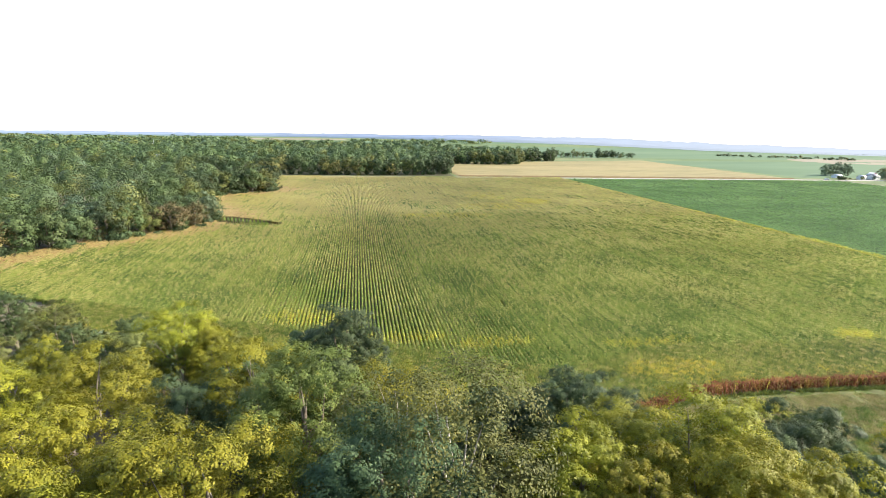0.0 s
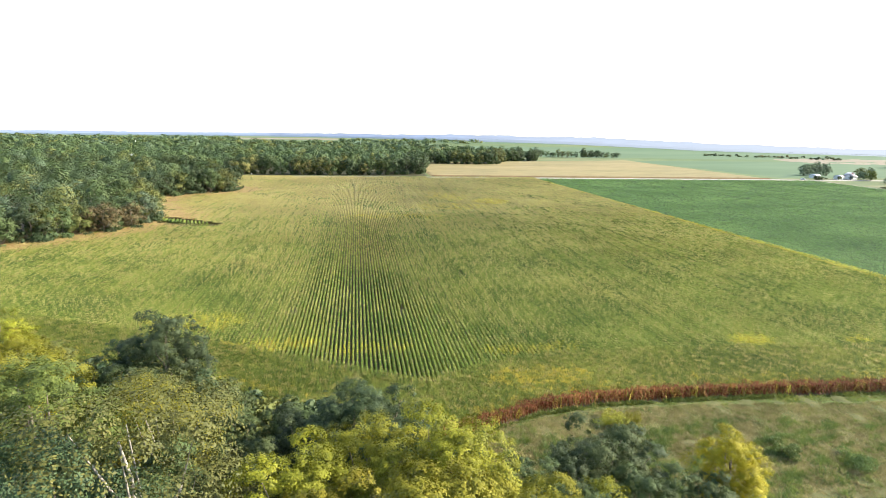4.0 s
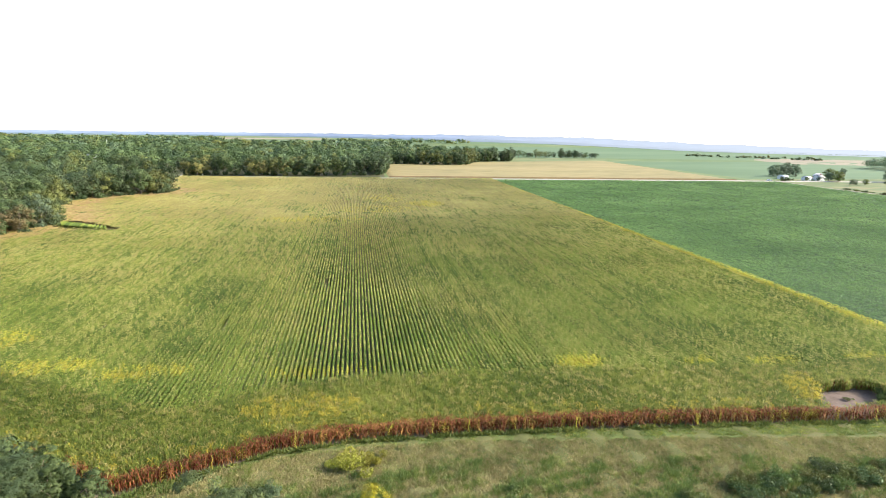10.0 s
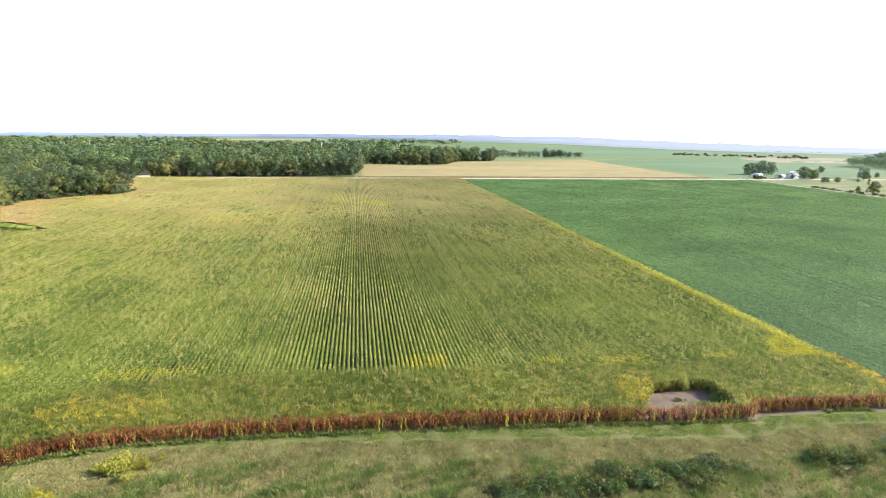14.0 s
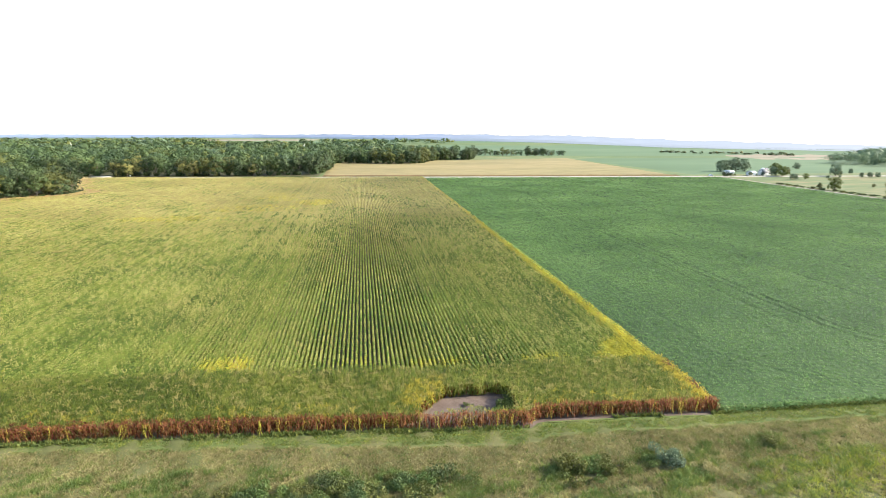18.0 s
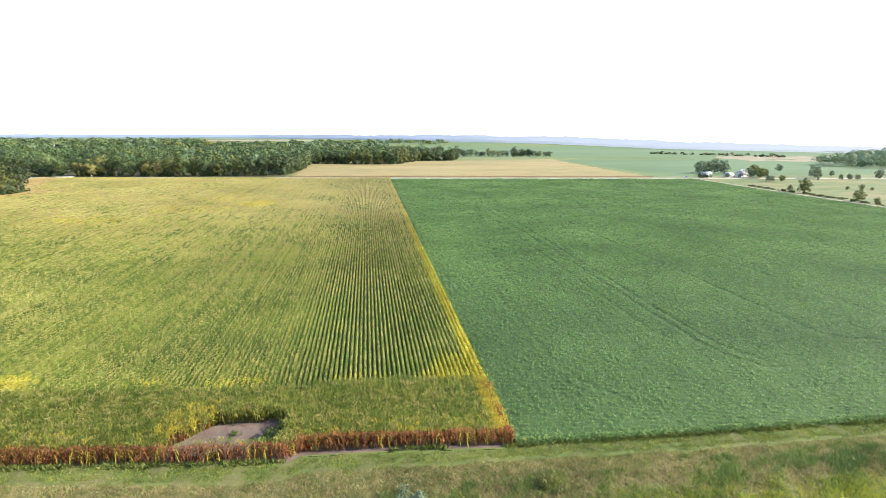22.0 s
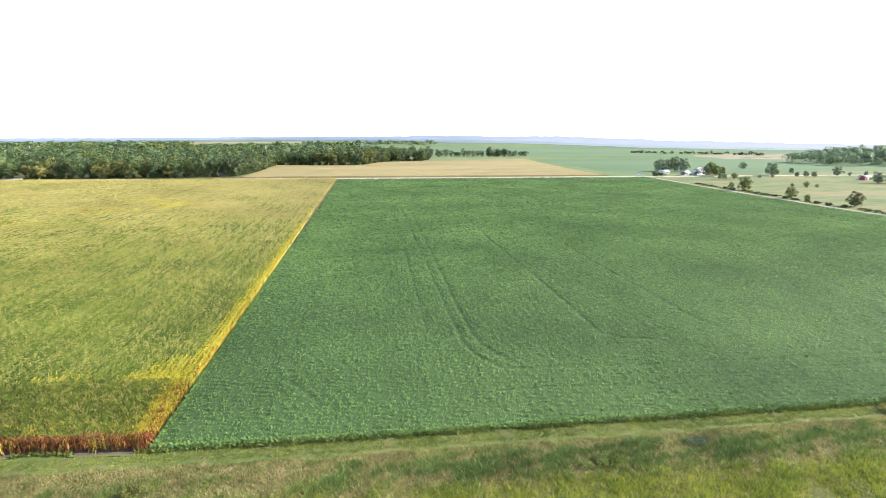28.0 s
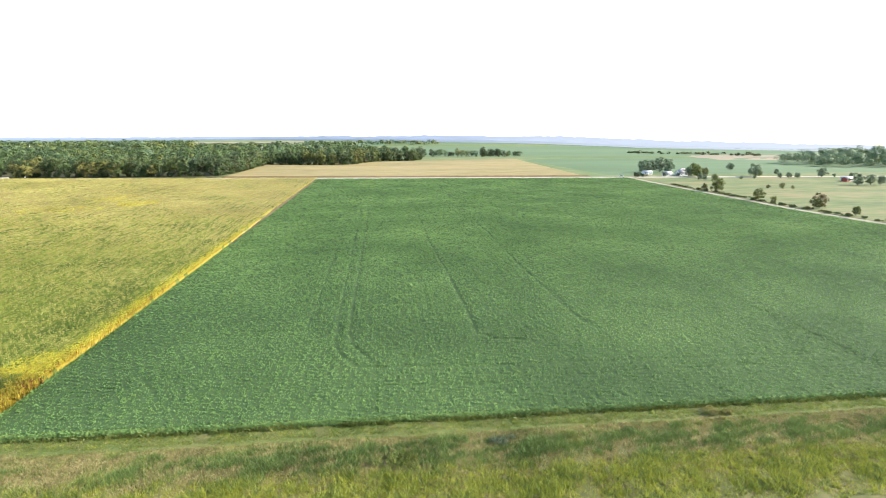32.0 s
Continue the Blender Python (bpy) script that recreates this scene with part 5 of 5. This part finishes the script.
for i, (xx, yy, s) in enumerate([(6, 78, 0.9), (12, 84, 0.8), (17, 80, 0.9), (22, 72, 0.8), (26, 68, 0.9), (30, 62, 0.8), (0, 88, 0.9), (-8, 92, 0.9), (-18, 98, 1.0), (-26, 100, 1.0), (-38, 104, 1.1), (-48, 108, 1.1), (-60, 114, 1.1), (14, 66, 0.9), (36, 70, 0.5), (33, 66, 0.6), (40, 62, 0.7), (70, 52, 0.7), (76, 55, 0.6), (62, 50, 0.8), (84, 53, 0.6)]):
    stand("bush", THICKET, xx, yy, i * 83, s, (LEAF_DARK, LEAF_GREEN, LEAF_OLIVE)[i % 3], "leafy thicket under the riverside trees", "woodland edge thicket", category="bush")

for i, (xx, yy, s) in enumerate([(442, 458.2, 1.9), (446.5, 457.8, 1.6)]):
    stand("bush", SHRUB[i % 2], xx, yy, i * 83, s, LEAF_DARK, "dark upright bush by the road junction", category="bush", z=0.1, zs=1.6)

# low brush in the rough grass south of the bare patch
g6 = np.random.default_rng(606)
for i in range(26):
    xx = 108.7 + 25.6 * (i + g6.uniform(-0.4, 0.4)) / 25
    yy = 69.0 + g6.uniform(-2.2, 1.2)
    stand("bush", SHRUB[i % 2], xx, yy, g6.uniform(0, 360), g6.uniform(0.6, 1.15), (WEED, LEAF_GREEN, LEAF_OLIVE)[i % 3], "low green brush in rough grass", "brush patch", category="bush", z=0.1)


# ---- farm buildings ----
WHITE = plain_material("white_siding", (0.5, 0.5, 0.5), 0.6, vary=0.06)
ROOF_GREY = plain_material("grey_shingle_roof", (0.22, 0.21, 0.21), 0.85, vary=0.2)
ROOF_METAL = plain_material("pale_metal_roof", (0.33, 0.34, 0.36), 0.55, 0.3, vary=0.08)
GLASS = plain_material("dark_window_pane", (0.03, 0.035, 0.04), 0.08, vary=0.05)
TRIM = plain_material("white_trim", (0.8, 0.8, 0.78), 0.5, vary=0.04)
RED = plain_material("red_barn_siding", (0.26, 0.06, 0.04), 0.7, vary=0.15)


def box(cx, cy, cz, sx, sy, sz):
    v = np.array([(x, y, z) for x in (-.5, .5) for y in (-.5, .5) for z in (-.5, .5)]) * (sx, sy, sz) + (cx, cy, cz)
    f = np.array([(0, 1, 3, 2), (4, 6, 7, 5), (0, 4, 5, 1), (2, 3, 7, 6), (0, 2, 6, 4), (1, 5, 7, 3)])
    return v, f


def house(name, x, y, turn, L, W, wall, ridge_h, wallmat, roofmat, label, windows=3, chimney=True):
    e = new(name)
    e.matrix_basis = pose(x, y, 0.09, 0, 0, turn)
    tagged(e, label, "building")
    # gabled body
    v = np.array([(-L / 2, -W / 2, 0), (L / 2, -W / 2, 0), (L / 2, W / 2, 0), (-L / 2, W / 2, 0), (-L / 2, -W / 2, wall), (L / 2, -W / 2, wall), (L / 2, W / 2, wall), (-L / 2, W / 2, wall), (-L / 2, 0, ridge_h), (L / 2, 0, ridge_h)])
    bm = bmesh.new()
    vs = [bm.verts.new(p) for p in v]
    for f in ((0, 1, 5, 4), (2, 3, 7, 6), (1, 2, 6, 9, 5), (3, 0, 4, 8, 7), (4, 5, 9, 8), (6, 7, 8, 9), (3, 2, 1, 0)):
        bm.faces.new([vs[i] for i in f])
    me = bpy.data.meshes.new("wall")
    bm.to_mesh(me)
    bm.free()
    me.materials.append(wallmat)
    part("wall", me, e)
    o, t = 0.4, 0.16
    k = (ridge_h - wall) / (W / 2)
    for s in (-1, 1):
        lo = (W / 2 + o) * s
        q = [(-L / 2 - o, lo, wall - k * o + 0.03), (L / 2 + o, lo, wall - k * o + 0.03), (L / 2 + o, 0, ridge_h + 0.03), (-L / 2 - o, 0, ridge_h + 0.03)]
        vv = np.array(q + [(a, b, c + t) for a, b, c in q])
        part("roof", mesh_of("roof", vv, np.array([(0, 1, 2, 3), (4, 7, 6, 5), (0, 4, 5, 1), (1, 5, 6, 2), (2, 6, 7, 3), (3, 7, 4, 0)]), [roofmat]), e)
    for s in (-1, 1):
        for i in range(windows):
            wx = -L / 2 + L * (i + 0.5) / windows
            if s == -1 and i == windows // 2:
                part("door", mesh_of("door", *box(wx, s * (W / 2 + 0.03), 1.02, 0.95, 0.08, 2.04), [TRIM]), e)
                continue
            w = part("window", mesh_of("window", *join([box(wx, s * (W / 2 + 0.03), 1.0, 1.2, 0.1, 0.1), box(wx, s * (W / 2 + 0.03), 2.2, 1.2, 0.1, 0.1), box(wx - 0.55, s * (W / 2 + 0.03), 1.6, 0.1, 0.1, 1.1), box(wx + 0.55, s * (W / 2 + 0.03), 1.6, 0.1, 0.1, 1.1)]), [TRIM]), e)
            part("pane", mesh_of("pane", *box(wx, s * (W / 2 + 0.02), 1.6, 1.0, 0.05, 1.1), [GLASS]), w)
    if chimney:
        part("chimney", mesh_of("chimney", *box(L * 0.2, 0.4, ridge_h + 0.2, 0.6, 0.6, 1.5), [RED]), e)
    return e


house("farmhouse", 486, 467, 12, 8.5, 6, 2.8, 5.2, WHITE, ROOF_GREY, "white farmhouse with a grey gabled roof")
house("garage", 473.5, 467.5, 8, 6.5, 5, 2.4, 3.8, WHITE, ROOF_METAL, "small white garage with a pale metal roof", 2, False)
house("shed", 463, 484, 5, 8, 5, 2.2, 3.4, WHITE, ROOF_METAL, "long pale shed below the farmyard trees", 3, False)
house("barn", 492, 474, 80, 8, 6.5, 3.2, 5.8, RED, ROOF_METAL, "red barn with a pale metal roof", 2, False)
house("house", 604, 365, 20, 13, 8, 3.0, 6.0, WHITE, ROOF_GREY, "white house among yard trees beyond the pasture")
house("shed", 588, 406, 5, 8, 4, 2.2, 3.2, WHITE, ROOF_METAL, "small pale shed in the pasture", 2, False)
house("house", -202, 640, 20, 9, 7, 6.0, 10.6, WHITE, ROOF_METAL, "white house half hidden in the west wood")


house("shed", 582, 400, 15, 5, 4, 2.2, 3.4, RED, ROOF_GREY, "small rust-brown hut in the pasture", 2, False)


# ---- single maize plants of the outer row ----
def maize_plant_parts(seed):
    g = np.random.default_rng(seed)
    stalk = mesh_of("stalk", *tube([(0, 0, -0.05), (0.01, 0.02, 1.0), (0.03, 0.02, 2.1)], [0.022, 0.018, 0.008], 6), [CORN_DRY], smooth=True)
    leaves = []
    for i in range(9):
        az = i * 3.14 + g.normal(0, 0.5)
        h = 0.35 + i * 0.19
        ln = g.uniform(0.45, 0.8)
        o = np.array([math.cos(az), math.sin(az), 0.0])
        side = np.array([-math.sin(az), math.cos(az), 0.0]) * 0.04
        p = [np.array([0, 0, h]), o * ln * 0.35 + (0, 0, h + 0.22), o * ln * 0.75 + (0, 0, h + 0.12), o * ln + (0, 0, h - 0.22)]
        w = [0.6, 1.0, 0.8, 0.1]
        v = np.array([q + side * k * s for q, k in zip(p, w) for s in (-1, 1)])
        leaves.append((v, np.array([(0, 1, 3, 2), (2, 3, 5, 4), (4, 5, 7, 6)])))
    leaf = mesh_of("leaves", *join(leaves), [CORN_DRY])
    n = 7
    az = g.uniform(0, 6.283, n)
    c = np.tile(np.array([[0.03, 0.02, 2.05]]), (n, 1))
    tassel = mesh_of("tassel", *cards(c, np.stack([np.cos(az), np.sin(az), 0 * az], 1) * 0.015, np.stack([np.cos(az) * 0.12, np.sin(az) * 0.12, 0.25 + 0 * az], 1), 0.3), [CORN_TASSEL])
    ear = mesh_of("ear", *tube([(0.03, 0, 0.95), (0.09, 0.01, 1.08), (0.11, 0.01, 1.2)], [0.02, 0.032, 0.012], 6), [CORN_TASSEL], smooth=True)
    return stalk, leaf, tassel, ear


PLANTS = [maize_plant_parts(501), maize_plant_parts(502), maize_plant_parts(503)]
FIRST = []
for k in range(3):
    e = new("maize_plant")
    for nm, me in zip(("stalk", "leaves", "tassel", "ear"), PLANTS[k]):
        o = part(nm, me, e)
        if k == 1 and nm == "leaves":
            o.material_slots[0].link = "OBJECT"
            o.material_slots[0].material = CORN_YELLOW
    tagged(e, ("dry russet maize plant in the outer row", "yellowing maize plant in the outer row", "dry russet maize plant in the outer row")[k], "maize plant", "outer row of maize")
    FIRST.append(e)
g5 = np.random.default_rng(505)
for i in range(220):
    xx = 42 + 133 * (i / 220) + g5.normal(0, 0.15)
    m = pose(xx, float(front(xx)) - 0.12 + g5.normal(0, 0.12), 0.05, g5.normal(0, 4), g5.normal(0, 4), g5.uniform(0, 360))
    if i < 3:
        FIRST[i].matrix_basis = m
    else:
        copy_thing(FIRST[int(g5.integers(0, 3))], m)

# ---- road things ----
CONCRETE = plain_material("pale_concrete", (0.3, 0.28, 0.26), 0.9, vary=0.12)
STEEL = plain_material("galvanised_steel", (0.5, 0.51, 0.52), 0.45, 0.6, vary=0.08)
RUBBER = plain_material("black_rubber", (0.02, 0.02, 0.02), 0.8, vary=0.1)
CAR_PAINT = plain_material("silver_blue_paint", (0.34, 0.38, 0.44), 0.3, 0.3, vary=0.03)


def road_bridge(x, y, turn):
    e = new("road_bridge")
    e.matrix_basis = pose(x, y, 0, 0, 0, turn)
    part("deck", mesh_of("deck", *box(0, 0, 0.3, 16, 8.4, 0.5), [CONCRETE]), e)
    for s in (-1, 1):
        part("parapet", mesh_of("parapet", *box(0, s * 4.1, 0.95, 16, 0.3, 0.8), [CONCRETE]), e)
        part("wing_wall", mesh_of("wing_wall", *box(s * 8.6, -4.6, 0.4, 1.4, 0.4, 0.9), [CONCRETE]), e)
    return tagged(e, "short pale concrete bridge on the gravel road", "bridge")


road_bridge(-84, float(road_near(-84)) + 9, -4.3)


def road_sign(x, y):
    e = new("road_sign")
    e.matrix_basis = pose(x, y, 0.15)
    part("post", mesh_of("post", *tube([(0, 0, -0.2), (0, 0, 2.4)], [0.04, 0.04], 6), [STEEL]), e)
    part("plate", mesh_of("plate", *box(0, -0.05, 2.1, 0.75, 0.02, 0.75), [TRIM]), e)
    return tagged(e, "small white road sign on a steel post", "road sign")


road_sign(-57, float(road_near(-57)) + 3.6)


def parked_car(x, y, turn):
    e = new("parked_car")
    e.matrix_basis = pose(x, y, 0.45, 0, 0, turn)
    prof = [(-2.2, 0.35), (-2.25, 0.75), (-1.5, 0.95), (-0.9, 1.42), (0.6, 1.45), (1.2, 0.98), (2.1, 0.85), (2.25, 0.4)]
    n = len(prof)
    v = np.array([(px_, s * 0.85 * (0.86 if pz > 1.2 else 1), pz) for s in (-1, 1) for px_, pz in prof])
    bm = bmesh.new()
    vs = [bm.verts.new(p) for p in v]
    bm.faces.new(vs[:n][::-1])
    bm.faces.new(vs[n:])
    for i in range(n):
        k = (i + 1) % n
        bm.faces.new((vs[i], vs[k], vs[n + k], vs[n + i]))
    bmesh.ops.bevel(bm, geom=bm.edges[:], offset=0.06, segments=2, affect="EDGES")
    me = bpy.data.meshes.new("body")
    bm.to_mesh(me)
    bm.free()
    me.materials.append(CAR_PAINT)
    part("body", me, e)
    for s in (-1, 1):
        part("side_window", mesh_of("side_window", np.array([(-1.25, s * 0.86, 1.02), (0.95, s * 0.86, 1.02), (0.5, s * 0.77, 1.36), (-0.85, s * 0.77, 1.36)]), np.array([(0, 1, 2, 3)]), [GLASS]), e)
        for wx in (-1.35, 1.4):
            wh = part("wheel", mesh_of("wheel", *tube([(wx, s * 0.72, 0.32), (wx, s * 0.92, 0.32)], [0.32, 0.32], 14), [RUBBER], smooth=True), e)
            part("hub", mesh_of("hub", *tube([(wx, s * 0.9, 0.32), (wx, s * 0.94, 0.32)], [0.18, 0.1], 10), [STEEL]), wh)
    return tagged(e, "silver-blue car standing at the road junction", "car")


parked_car(428, float(road_near(428)) + 8.5, -4.3)


def mast(x, y, h, label):
    e = new("radio_mast")
    e.matrix_basis = pose(x, y, 0)
    for i in range(3):
        a = i * 2.094
        part("leg", mesh_of("leg", *tube([(2.2 * math.cos(a), 2.2 * math.sin(a), -0.3), (0.5 * math.cos(a), 0.5 * math.sin(a), h)], [0.14, 0.10], 5), [TRIM]), e)
    for i in range(5):
        z = h * (i + 0.6) / 5
        r = 2.2 + (0.5 - 2.2) * z / h
        part("brace", mesh_of("brace", *tube([(r * math.cos(i), r * math.sin(i), z), (r * math.cos(i + 2.1), r * math.sin(i + 2.1), z + 1.5)], [0.1, 0.1], 4), [TRIM]), e)
    part("antenna", mesh_of("antenna", *tube([(0, 0, h - 0.5), (0, 0, h + 3)], [0.2, 0.12], 6), [TRIM]), e)
    return tagged(e, label, "mast")


mast(-298, 915, 16, "slim white lattice mast above the far woods")
mast(36, 941, 15, "slim white lattice mast above the far woods")
